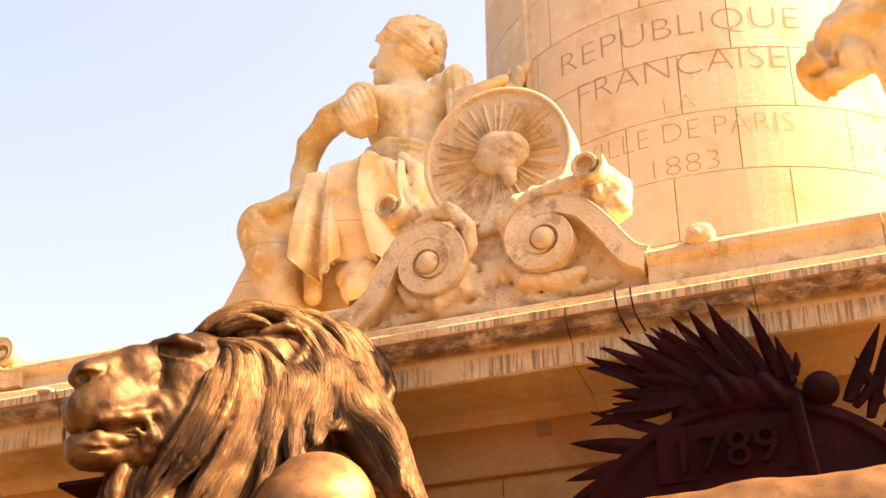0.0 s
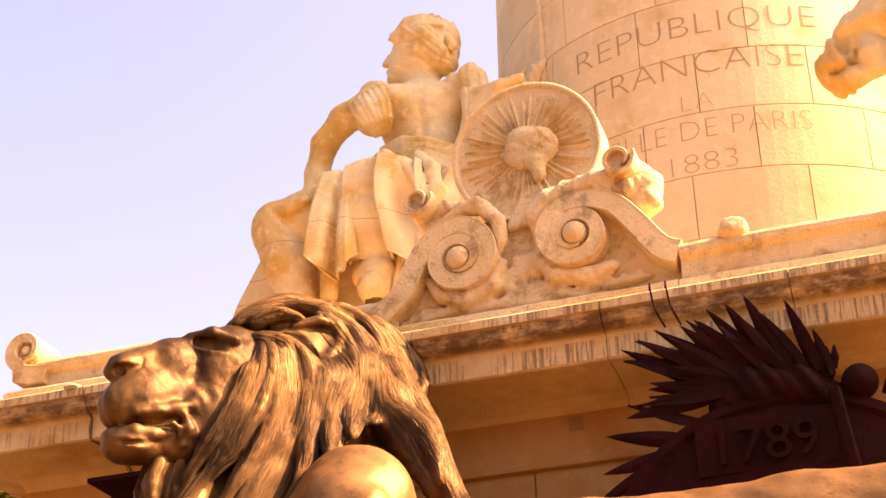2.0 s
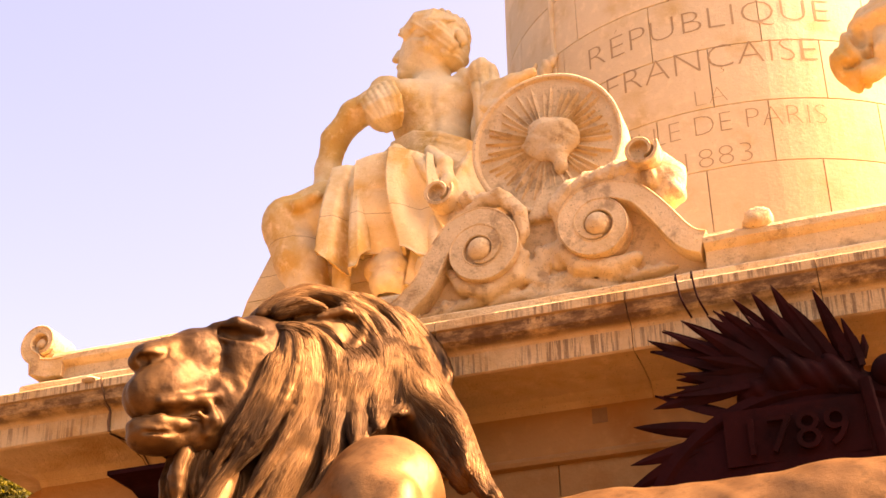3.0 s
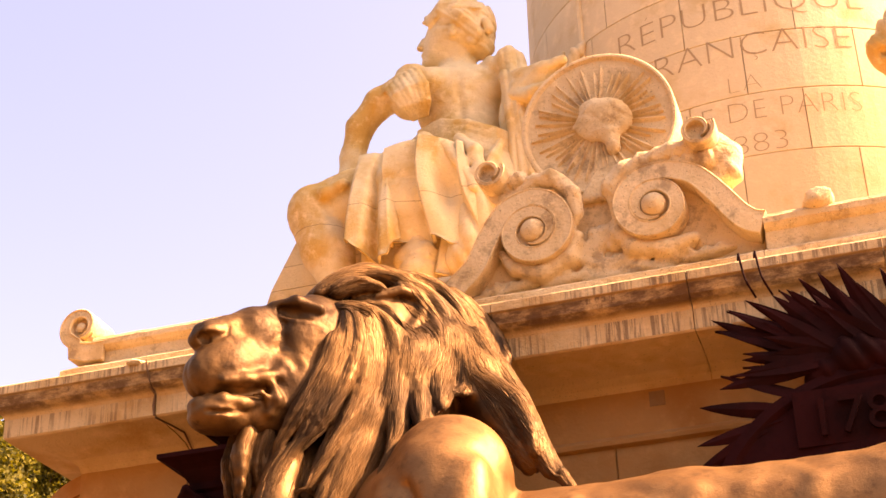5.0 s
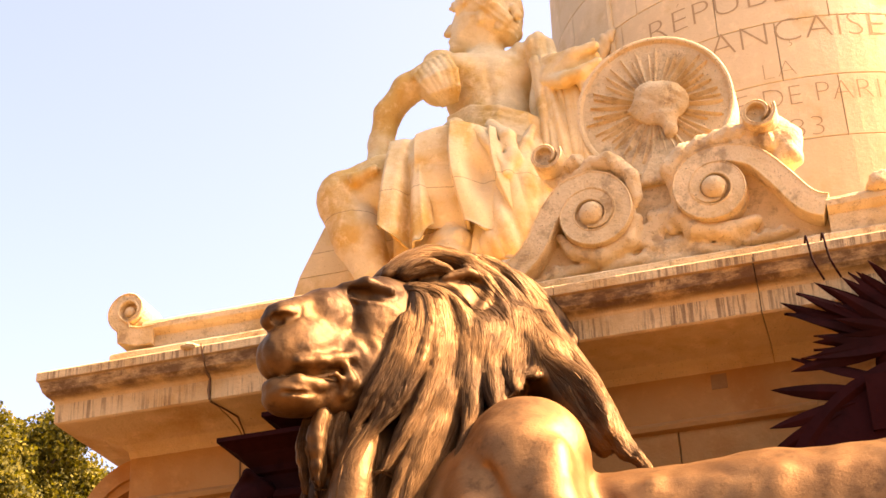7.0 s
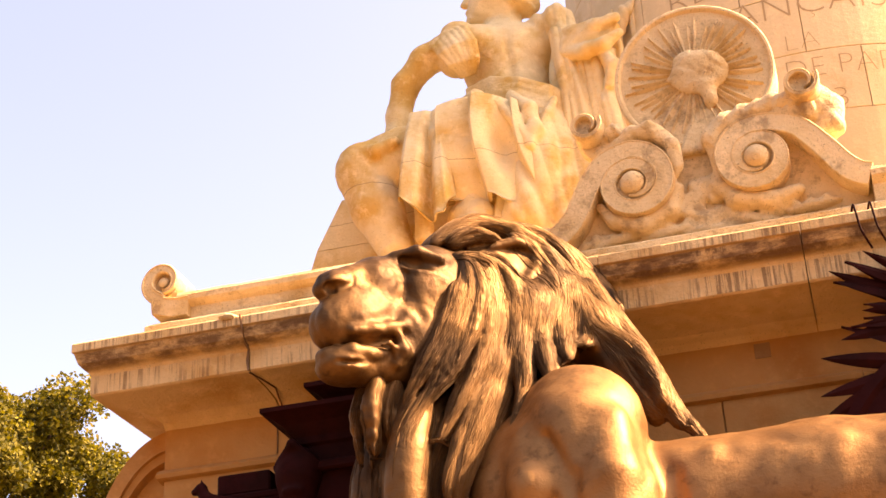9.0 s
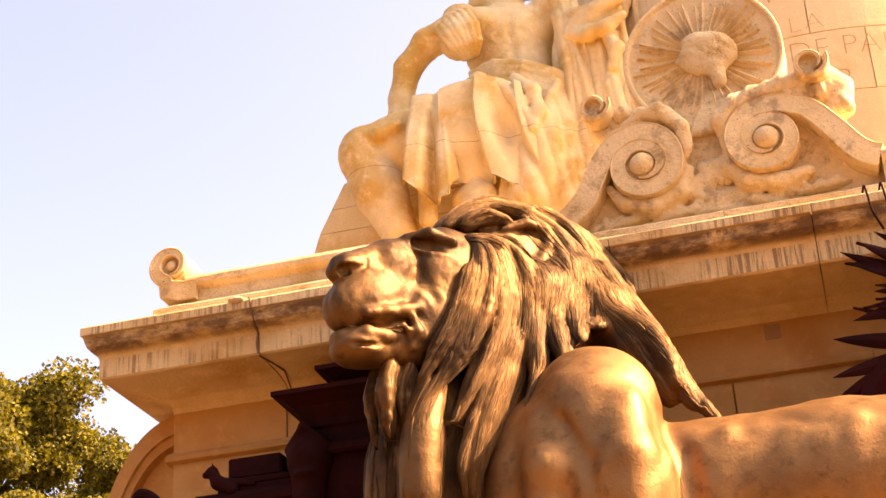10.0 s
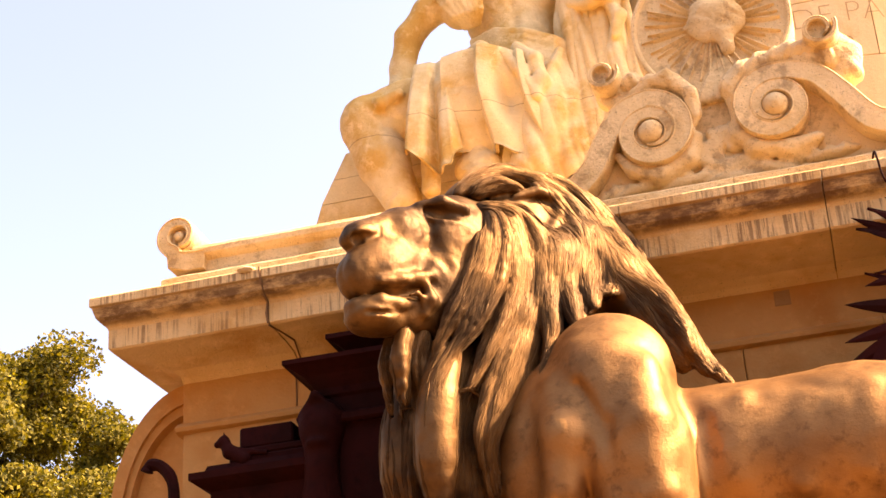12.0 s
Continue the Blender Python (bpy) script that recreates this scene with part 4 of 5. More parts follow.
    # mantle that falls behind, with a rolled edge
    c.chain([(-5.95, 5.1, 13.35), (-5.62, 4.98, 13.28), (-5.5, 4.95, 12.9), (-5.62, 4.9, 12.3), (-5.7, 4.85, 11.8)], [0.12, 0.2, 0.18, 0.15, 0.14], 0.06, fold=((1, 0.2, 0.1), 4, 0.03))
    c.chain([(-5.6, 4.85, 12.66), (-5.4, 4.66, 12.6), (-5.12, 4.56, 12.6), (-4.88, 4.6, 12.7)], [0.12, 0.16, 0.17, 0.13], 0.05)
    c.chain([(-5.62, 4.75, 12.9), (-5.35, 4.6, 12.76), (-5.05, 4.45, 12.7), (-4.78, 4.4, 12.74)], [0.1, 0.11, 0.1, 0.07], 0.05)
    c.chain([(-5.5, 4.62, 12.5), (-5.2, 4.46, 12.36), (-4.95, 4.4, 12.38), (-4.75, 4.4, 12.5)], [0.09, 0.1, 0.09, 0.06], 0.05)
    c.chain([(-5.4, 4.4, 12.58), (-5.1, 4.28, 12.54), (-4.82, 4.26, 12.6)], [0.05, 0.09, 0.07], 0.03, cut=True)
    c.chain([(-4.98, 4.5, 12.3), (-4.86, 4.42, 12.05), (-4.95, 4.45, 11.8)], [0.07, 0.09, 0.06], 0.04)
    c.chain([(-5.42, 4.8, 12.62), (-5.38, 4.7, 11.8), (-5.3, 4.65, 10.9), (-5.2, 4.6, 10.1)], [0.15, 0.17, 0.2, 0.24], 0.04, fold=((1, 0.1, 0.08), 5, 0.045))
    c.chain([(-5.2, 4.75, 12.5), (-4.95, 4.62, 12.35), (-4.9, 4.62, 12.1), (-4.98, 4.62, 11.6), (-4.9, 4.6, 10.6)], [0.09, 0.12, 0.1, 0.13, 0.2], 0.05, fold=((1, 0.1, 0.1), 4, 0.03))
    c.chain([(-5.8, 4.7, 11.4), (-5.9, 4.55, 10.8), (-6.1, 4.5, 10.2)], [0.3, 0.34, 0.32], 0.08, fold=((1, 0.1, 0.3), 2.4, 0.045))
    c.chain([(-5.6, 4.9, 11.6), (-5.55, 4.75, 10.9), (-5.6, 4.65, 10.1)], [0.3, 0.34, 0.36], 0.08, fold=((1, 0.1, 0.2), 2.6, 0.05))
    c.roughen(0.006, 21.0)
    verts, faces = c.surface()

    def panel(u, v):
        # the skirt over the near knee: two broad overlapping pleats and a rounded pouch at the hem
        x = -7.14 + (1.05 + 0.2 * v) * u
        k = u * 2.15 + 0.08 * math.sin(4 * v)
        q = k - math.floor(k)
        step = 0.3 * min(1.0, q / 0.9) if q < 0.9 else 0.3 * (1 - q) / 0.1
        y = 4.24 - 0.16 * math.sin(math.pi * min(1, 0.1 + 0.85 * v)) + step * (0.35 + 0.65 * v) - 0.10 * math.sin(math.pi * u)
        if k > 1:
            y -= 0.12 * math.sin(math.pi * min(1.0, (k - 1))) * v * v
        y += 0.20 * math.exp(-((u - 0.70) / 0.12) ** 2 - ((v - 0.48) / 0.2) ** 2)
        y += 0.03 * math.exp(-((v - 0.36 - 0.1 * u) / 0.045) ** 2) * (1 if u < 0.42 else 0.3)
        top = 11.82 + 0.1 * math.sin(math.pi * u) - 0.12 * u
        hem = 10.46 - 0.05 * u - 0.16 * math.exp(-((u - 0.72) / 0.16) ** 2) + 0.12 * max(0, u - 0.85) / 0.15
        return (x, y, top + (hem - top) * v)

    def flap(u, v):
        # the loose end that hangs over the thigh: a broad fold, a deep valley and a narrow fold
        top = -7.54 + 0.46 * u
        x = top + (-7.68 + 0.76 * u - top) * v
        low = 10.56 - 0.40 * math.sin(0.5 * math.pi * min(1.0, u / 0.82)) + 0.30 * max(0.0, u - 0.85) / 0.15
        y = 4.36 - 0.42 * v - 0.10 * math.sin(math.pi * v)
        y += (0.05 + 0.27 * v) * math.exp(-((u - 0.60 + 0.06 * v) / 0.11) ** 2)
        y += 0.30 * v * max(0.0, 1 - u / 0.14) ** 2 + 0.22 * max(0.0, (u - 0.88) / 0.12) ** 2
        return (x, y, 11.9 + (low - 11.9) * v)

    def mantle(u, v):
        # the mantle that falls behind the back
        x = -5.72 + 0.95 * u + 0.10 * math.sin(3 * v)
        y = 4.70 - 0.12 * v - 0.20 * (pleat(2.6 * u + 0.3 * v) - 0.5) - 0.05 * pleat(5.7 * u)
        return (x, y, 12.95 - 0.25 * u + (9.9 - 12.95 + 0.25 * u) * v)

    def shin_cloth(u, v):
        x = -6.3 + 1.0 * u - 0.25 * v * (1 - u)
        y = 4.5 - 0.17 * (pleat(2.1 * u + 0.5 * v + 0.2) - 0.5) - 0.1 * v
        return (x, y, 11.35 - 0.25 * u + (10.0 - 11.35) * v)

    vs, fs, o = [verts], [faces], len(verts)
    for f, nu, nv, th in ((panel, 90, 30, 0.05), (flap, 56, 24, 0.03), (mantle, 50, 24, 0.06), (shin_cloth, 40, 20, 0.06)):
        v, q = sheet(f, nu, nv, th)
        vs.append(v)
        fs.append(q + o)
        o += len(v)
    return np.concatenate(vs), np.concatenate(fs)


figure = new("statue", mesh_of("statue", *seated_figure(), M_STATUE, True))
tagged(figure, "pale limestone seated statue in loose drapery", "statue")

# drapery of a second statue, on the far side of the shaft
clay = Clay((-1.4, 3.3, 9.7), (1.6, 5.4, 13.0), 0.026)
clay.chain([(-0.55, 4.1, 12.22), (-0.2, 4.0, 12.2), (0.4, 4.0, 12.0), (0.9, 4.2, 11.6)], [0.22, 0.34, 0.42, 0.5], 0.08, fold=((0.3, 0.1, 1), 3, 0.05))
clay.chain([(-0.7, 4.15, 12.05), (-0.85, 4.15, 11.75), (-0.8, 4.15, 11.5)], [0.2, 0.22, 0.13], 0.06, fold=((1, 0, 0.3), 4, 0.04))
clay.chain([(-0.95, 4.15, 11.62), (-0.65, 4.0, 11.5), (-0.3, 3.95, 11.55)], [0.1, 0.13, 0.1], 0.05)
clay.ell((-0.72, 3.86, 11.95), (0.1, 0.22, 0.16), 0.05, cut=True)
clay.ell((-0.85, 3.9, 11.62), (0.12, 0.16, 0.06), 0.04, cut=True)
clay.chain([(-0.4, 4.0, 12.0), (-0.4, 3.92, 11.7), (-0.35, 3.9, 11.5)], [0.15, 0.17, 0.1], 0.05)
clay.chain([(0.2, 4.0, 11.8), (0.3, 4.0, 11.0), (0.2, 4.0, 10.2)], [0.4, 0.36, 0.4], 0.1, fold=((1, 0, 0.3), 3, 0.05))
clay.ell((0.05, 4.05, 10.45), (0.3, 0.3, 0.25), 0.08)
clay.ell((0.9, 4.7, 10.6), (0.6, 0.5, 1.1), 0.1)
clay.roughen(0.006, 20)
drape = new("statue_drapery", mesh_of("statue_drapery", *clay.surface(), M_STATUE, True))
tagged(drape, "bunched limestone drapery folds of another statue", "statue")
seat2 = new("plinth", block("plinth", (0.1, 4.4, 7.0), (2.4, 7.0, 10.2), M_STATUE, 0.03))
tagged(seat2, "limestone seat block under the draped statue", "plinth")

# ---- lion ----
plinth = new("lion_plinth", block("lion_plinth", (-7.2, -2.9, 0), (2.6, 0.36, 3.2), M_CUT, 0.03, 0.004))
tagged(plinth, "large limestone plinth under the bronze lion", "plinth")
# the head's own axes: forward, towards the lion's right, and up
HEAD_O, HEAD_F, HEAD_S = np.array((-5.45, -1.26, 6.3)), np.array((-0.616, -0.788, 0.0)), np.array((0.788, -0.616, 0.0))


def from_head(p):
    p = np.asarray(p, float)
    return HEAD_O + p[..., :1] * HEAD_F + p[..., 1:2] * HEAD_S + p[..., 2:] * np.array((0, 0, 1.0))


def lion_body():
    """Trunk, shoulder and legs."""
    c = Clay((-7.1, -3.0, 3.1), (2.3, 0.35, 6.4), 0.024)
    c.chain([(-4.3, -1.15, 4.42), (-3.0, -1.15, 4.44), (-1.4, -1.15, 4.46), (0.5, -1.15, 4.42)], [0.66, 0.62, 0.6, 0.68], 0.15)
    c.ell((0.9, -1.15, 4.3), (0.95, 0.78, 0.82), 0.2)
    c.ell((-4.63, -1.52, 5.14), (0.48, 0.37, 0.5), 0.10)
    c.chain([(-4.62, -1.66, 5.0), (-4.43, -1.85, 4.45), (-4.38, -1.9, 3.7)], [0.42, 0.36, 0.32], 0.12)
    # hollow behind the arm, muscles of the arm and chest
    c.chain([(-4.1, -1.62, 5.05), (-4.0, -1.8, 4.7), (-3.96, -1.9, 4.2)], [0.03, 0.07, 0.08], 0.08, cut=True)
    c.chain([(-4.78, -2.02, 4.95), (-4.62, -2.2, 4.6), (-4.6, -2.24, 4.2)], [0.02, 0.045, 0.04], 0.09, cut=True)
    c.chain([(-4.36, -1.93, 5.0), (-4.34, -2.08, 4.6), (-4.3, -2.12, 4.1)], [0.14, 0.15, 0.12], 0.10)
    c.chain([(-4.95, -1.82, 5.0), (-4.9, -2.0, 4.6), (-4.95, -2.0, 4.2)], [0.12, 0.16, 0.14], 0.10)
    c.ell((-5.05, -1.5, 4.5), (0.5, 0.46, 0.8), 0.16)
    c.cap((-4.5, -1.85, 3.6), (-6.2, -2.1, 3.4), 0.32, 0.24, 0.1)
    c.cap((-4.7, -0.6, 3.6), (-6.3, -0.8, 3.4), 0.32, 0.24, 0.1)
    c.ell((-6.3, -2.1, 3.38), (0.36, 0.26, 0.2), 0.08)
    c.ell((-6.4, -0.8, 3.38), (0.36, 0.26, 0.2), 0.08)
    c.ell((0.7, -1.75, 4.1), (0.75, 0.36, 0.75), 0.15)
    c.cap((0.5, -1.95, 3.45), (-0.8, -2.1, 3.4), 0.26, 0.2, 0.1)
    for x, z, r in ((-3.72, 4.8, 0.05), (-3.28, 4.7, 0.04), (-2.86, 4.75, 0.045), (-2.5, 4.7, 0.03), (-2.05, 4.72, 0.035)):
        c.cap((x, -1.64, z), (x - 0.1, -1.70, z - 0.55), r * 0.7, r, 0.14)
    c.roughen(0.007, 13.0)
    return c.surface()


def lion_face():
    """Face, in the head's own axes."""
    c = Clay((-0.3, -0.5, -1.0), (1.54, 0.5, 0.7), 0.0125)
    c.ell((0.16, 0, 0.10), (0.5, 0.28, 0.40), 0.1)
    for s in (-1, 1):
        c.ell((0.42, 0.17 * s, 0.04), (0.30, 0.115, 0.22), 0.08)
        c.ell((0.52, 0.14 * s, -0.3), (0.3, 0.13, 0.3), 0.08)
    c.chain([(0.40, 0, 0.31), (0.92, 0, 0.115), (1.22, 0, -0.025)], [0.185, 0.135, 0.125], 0.07)
    c.ell((0.98, 0, -0.2), (0.38, 0.19, 0.27), 0.07)
    for s in (-1, 1):
        c.ell((1.10, 0.095 * s, -0.30), (0.25, 0.13, 0.225), 0.05)
        c.ell((1.28, 0.05 * s, -0.36), (0.155, 0.12, 0.18), 0.05)
        c.ell((0.88, 0.10 * s, 0.02), (0.17, 0.09, 0.14), 0.06)
        # brow, eye and lids
        c.chain([(0.78, 0.10 * s, 0.285), (0.64, 0.195 * s, 0.31), (0.47, 0.25 * s, 0.27)], [0.035, 0.048, 0.04], 0.05)
        c.chain([(0.74, 0.15 * s, 0.235), (0.66, 0.215 * s, 0.20), (0.56, 0.27 * s, 0.18)], [0.04, 0.062, 0.03], 0.012, cut=True)
        c.ell((0.61, 0.13 * s, 0.19), (0.045, 0.035, 0.03), 0.01)
        c.chain([(0.75, 0.15 * s, 0.175), (0.66, 0.215 * s, 0.13), (0.55, 0.25 * s, 0.13)], [0.012, 0.014, 0.016], 0.03)
        # hollow between cheek and muzzle, the cheekbone behind it
        c.chain([(0.79, 0.22 * s, 0.06), (0.76, 0.25 * s, -0.10), (0.66, 0.27 * s, -0.24)], [0.03, 0.05, 0.03], 0.06, cut=True)
    # nose leather, nostrils and the groove below
    c.ell((1.28, 0, -0.02), (0.12, 0.125, 0.08), 0.04)
    c.ell((1.34, 0, -0.085), (0.085, 0.115, 0.08), 0.03)
    for s in (-1, 1):
        c.ell((1.27, 0.10 * s, -0.06), (0.11, 0.05, 0.07), 0.025)
        c.ell((1.35, 0.09 * s, -0.115), (0.06, 0.045, 0.05), 0.012, cut=True)
        c.chain([(1.33, 0.125 * s, -0.105), (1.25, 0.16 * s, -0.10), (1.19, 0.16 * s, -0.06), (1.175, 0.14 * s, 0.0)], [0.04, 0.032, 0.025, 0.014], 0.012, cut=True)
        c.cap((1.45, 0.02 * s, -0.175), (1.36, 0.17 * s, -0.165), 0.025, 0.02, 0.03, cut=True)
    c.cap((1.46, 0, -0.19), (1.45, 0, -0.5), 0.014, 0.016, 0.025, cut=True)
    # jaw, chin, lips
    c.chain([(0.35, 0, -0.4), (0.75, 0, -0.55), (1.05, 0, -0.64)], [0.28, 0.19, 0.14], 0.08)
    c.ell((1.19, 0, -0.68), (0.205, 0.2, 0.12), 0.05)
    for s in (-1, 1):
        c.chain([(1.22, 0.19 * s, -0.46), (1.06, 0.205 * s, -0.425), (0.90, 0.195 * s, -0.375), (0.78, 0.185 * s, -0.32)], [0.03, 0.036, 0.042, 0.035], 0.05)
        c.chain([(1.44, 0.03 * s, -0.54), (1.30, 0.19 * s, -0.55), (1.10, 0.24 * s, -0.505), (0.96, 0.235 * s, -0.47), (0.86, 0.215 * s, -0.48)], [0.03, 0.036, 0.032, 0.03, 0.022], 0.014, cut=True)
        c.chain([(1.34, 0.03 * s, -0.615), (1.20, 0.135 * s, -0.60), (1.06, 0.145 * s, -0.595), (0.94, 0.14 * s, -0.565)], [0.06, 0.062, 0.055, 0.04], 0.025)
        c.chain([(0.99, 0.205 * s, -0.53), (0.93, 0.215 * s, -0.505), (0.88, 0.205 * s, -0.53), (0.87, 0.19 * s, -0.585)], [0.012, 0.018, 0.02, 0.014], 0.012)
        c.chain([(0.84, 0.21 * s, -0.42), (0.80, 0.20 * s, -0.54), (0.84, 0.17 * s, -0.64)], [0.03, 0.045, 0.03], 0.04)
        c.chain([(1.32, 0.14 * s, -0.70), (1.12, 0.20 * s, -0.69), (0.94, 0.20 * s, -0.66)], [0.012, 0.018, 0.012], 0.03, cut=True)
    c.roughen(0.0035, 33.0)
    v, f = c.surface()
    return from_head(v), f


# locks of the mane: radii at root, middle and tip, and the line that each follows in the head's axes
LOCKS = (
    ((0.05, 0.08, 0.04), ((0.25, 0.22, 0.35), (0.05, 0.30, 0.34), (-0.09, 0.35, 0.23), (-0.12, 0.40, -0.03), (-0.01, 0.44, -0.40), (0.16, 0.46, -0.76), (0.27, 0.46, -1.0))),
    ((0.07, 0.10, 0.02), ((-0.16, 0.32, 0.28), (-0.20, 0.40, 0.03), (-0.11, 0.50, -0.40), (-0.02, 0.60, -0.78), (0.17, 0.64, -1.14))),
    ((0.06, 0.08, 0.015), ((-0.35, 0.34, 0.14), (-0.33, 0.46, -0.15), (-0.20, 0.64, -0.53), (-0.12, 0.74, -0.78))),
    ((0.06, 0.09, 0.015), ((-0.43, 0.36, 0.22), (-0.54, 0.44, 0.07), (-0.40, 0.60, -0.29), (-0.33, 0.70, -0.56))),
    ((0.06, 0.11, 0.02), ((0.22, 0.31, 0.24), (0.26, 0.37, -0.03), (0.40, 0.39, -0.40), (0.58, 0.36, -0.75), (0.77, 0.27, -1.02))),
    ((0.06, 0.10, 0.02), ((0.06, 0.34, 0.25), (0.09, 0.41, -0.16), (0.24, 0.43, -0.61), (0.48, 0.42, -1.01), (0.63, 0.38, -1.24))),
    ((0.05, 0.075, 0.02), ((0.36, 0.33, 0.04), (0.46, 0.34, -0.30), (0.64, 0.30, -0.62), (0.80, 0.21, -0.92))),
    ((0.08, 0.12, 0.10), ((0.50, 0.06, -1.0), (0.64, 0.10, -1.42), (0.70, 0.11, -1.78), (0.68, 0.11, -2.18))),
    ((0.08, 0.14, 0.10), ((0.66, -0.10, -0.93), (0.80, -0.10, -1.33), (0.84, -0.10, -1.77), (0.80, -0.10, -2.21))),
    ((0.03, 0.045, 0.01), ((0.90, 0.06, -0.74), (0.96, 0.06, -0.98), (0.93, 0.02, -1.28))),
    ((0.03, 0.045, 0.01), ((0.95, -0.04, -0.74), (1.02, -0.06, -0.98), (1.00, -0.08, -1.36))),
    ((0.03, 0.04, 0.01), ((0.78, 0.10, -0.74), (0.82, 0.09, -1.0), (0.80, 0.05, -1.22))),
    ((0.08, 0.11, 0.08), ((0.46, 0.26, -1.08), (0.54, 0.26, -1.54), (0.57, 0.26, -1.92), (0.55, 0.26, -2.23))),
    ((0.06, 0.075, 0.015), ((0.24, 0.50, -0.85), (0.32, 0.51, -1.0), (0.42, 0.50, -1.25), (0.51, 0.48, -1.47), (0.56, 0.45, -1.68), (0.48, 0.40, -2.03))),
    ((0.03, 0.06, 0.04), ((0.39, 0.10, 0.50), (0.21, 0.12, 0.66), (-0.06, 0.14, 0.79), (-0.29, 0.18, 0.77), (-0.33, 0.24, 0.60))),
    ((0.03, 0.05, 0.015), ((0.26, 0.14, 0.50), (0.16, 0.18, 0.58), (0.02, 0.22, 0.62), (-0.12, 0.24, 0.60))),
    ((0.06, 0.10, 0.02), ((-0.32, 0.18, 0.76), (-0.63, 0.20, 0.77), (-0.86, 0.25, 0.58), (-0.86, 0.36, 0.28), (-0.62, 0.50, -0.10), (-0.38, 0.66, -0.48))),
    ((0.05, 0.07, 0.02), ((-0.36, 0.22, 0.70), (-0.56, 0.26, 0.62), (-0.65, 0.34, 0.40), (-0.60, 0.40, 0.16), (-0.33, 0.46, -0.11))),
    ((0.08, 0.12, 0.02), ((-0.88, 0.10, 0.80), (-1.06, 0.20, 0.53), (-1.01, 0.40, 0.17), (-0.69, 0.60, -0.23), (-0.52, 0.66, -0.36))),
)
# the strip of mane that runs down over the shoulder, in world axes
REAR = (
    ((0.10, 0.10, 0.02), ((-4.60, -0.82, 6.55), (-4.46, -0.82, 6.30), (-4.30, -0.88, 6.0), (-4.15, -1.0, 5.70), (-4.0, -1.08, 5.40), (-3.78, -1.17, 5.04))),
    ((0.05, 0.07, 0.01), ((-4.51, -1.08, 6.08), (-4.31, -1.05, 5.95), (-4.18, -1.08, 5.75), (-4.10, -1.16, 5.56), (-4.06, -1.22, 5.38))),
    ((0.05, 0.07, 0.01), ((-4.40, -1.0, 6.05), (-4.20, -1.02, 5.75), (-4.06, -1.12, 5.45), (-3.95, -1.17, 5.2))),
)


def lion_mane():
    """The mane's mass, built lock by lock, and the fine strands that lie along the locks."""
    c = Clay((-6.75, -2.75, 3.9), (-3.5, -0.1, 7.4), 0.019)
    c.set_frame(HEAD_O, HEAD_F, HEAD_S)
    c.ell((-0.30, 0, 0.26), (0.52, 0.30, 0.46), 0.1)
    c.ell((-0.62, 0, 0.22), (0.48, 0.36, 0.52), 0.1)
    for s in (-1, 1):
        c.ell((0.0, 0.22 * s, -0.25), (0.34, 0.18, 0.5), 0.1)
        c.ell((-0.35, 0.30 * s, -0.25), (0.36, 0.26, 0.5), 0.1)
        c.chain([(0.12, 0.28 * s, -0.6), (0.18, 0.26 * s, -1.2), (0.22, 0.20 * s, -1.9)], [0.22, 0.22, 0.22], 0.1)
    c.chain([(0.40, -0.05, -0.6), (0.42, -0.10, -1.1)], [0.22, 0.24], 0.1)
    # beard and broad chest
    c.ell((0.82, -0.10, -0.90), (0.16, 0.16, 0.26), 0.10)
    c.ell((0.42, -0.12, -1.65), (0.40, 0.48, 1.0), 0.1)
    guides, lock_rng = [], np.random.default_rng(7)
    for radii, pts in LOCKS:
        pts = np.array(pts)
        n = len(pts)
        r = np.interp(np.linspace(0, 1, n), (0, 0.45, 1), radii) * 1.2
        for s in (1, -1):
            q = pts.copy()
            q[:, 1] -= 0.75 * r
            q[:, 1] *= s
            fine = np.array(smooth_path([tuple(p) for p in q], 4))
            t = np.linspace(0, 1, len(fine))
            rf = np.interp(t, np.linspace(0, 1, n), r) * np.interp(t, (0, 0.7, 1), (1, 0.95, 0.35))
            c.chain([tuple(p) for p in fine], rf, 0.05)
            for j in range(3 if s > 0 else 1):
                # thinner tresses that part from the lock towards its tip
                off = lock_rng.normal(size=3) * np.array((1, 0.35, 0.4)) + np.array((0, 0.55 * s, 0))
                tress = fine + off * (rf * 0.75 + 0.03 * t)[:, None]
                c.chain([tuple(p) for p in tress], rf * 0.42 + 0.004, 0.02)
            guides.append((from_head(fine), rf, s))
    # ear: a cupped shell between the crown and the cheek crest
    for s in (-1, 1):
        c.chain(list(((0.27, 0.23 * s, 0.44), (0.10, 0.27 * s, 0.47), (-0.06, 0.31 * s, 0.41), (-0.20, 0.36 * s, 0.24))), [0.025, 0.075, 0.085, 0.05], 0.012, cut=True)
        c.chain(list(((-0.06, 0.22 * s, 0.52), (-0.26, 0.28 * s, 0.60), (-0.42, 0.28 * s, 0.58), (-0.45, 0.29 * s, 0.44), (-0.36, 0.31 * s, 0.30), (-0.27, 0.31 * s, 0.19))), [0.025, 0.04, 0.045, 0.05, 0.045, 0.03], 0.02)
        c.chain(list(((-0.16, 0.36 * s, 0.50), (-0.28, 0.37 * s, 0.44), (-0.30, 0.37 * s, 0.32))), [0.03, 0.05, 0.03], 0.02, cut=True)
        c.ell((-0.66, 0.42 * s, 0.40), (0.07, 0.07, 0.11), 0.04, cut=True)
    c.set_frame((0, 0, 0), (1, 0, 0), (0, 1, 0))
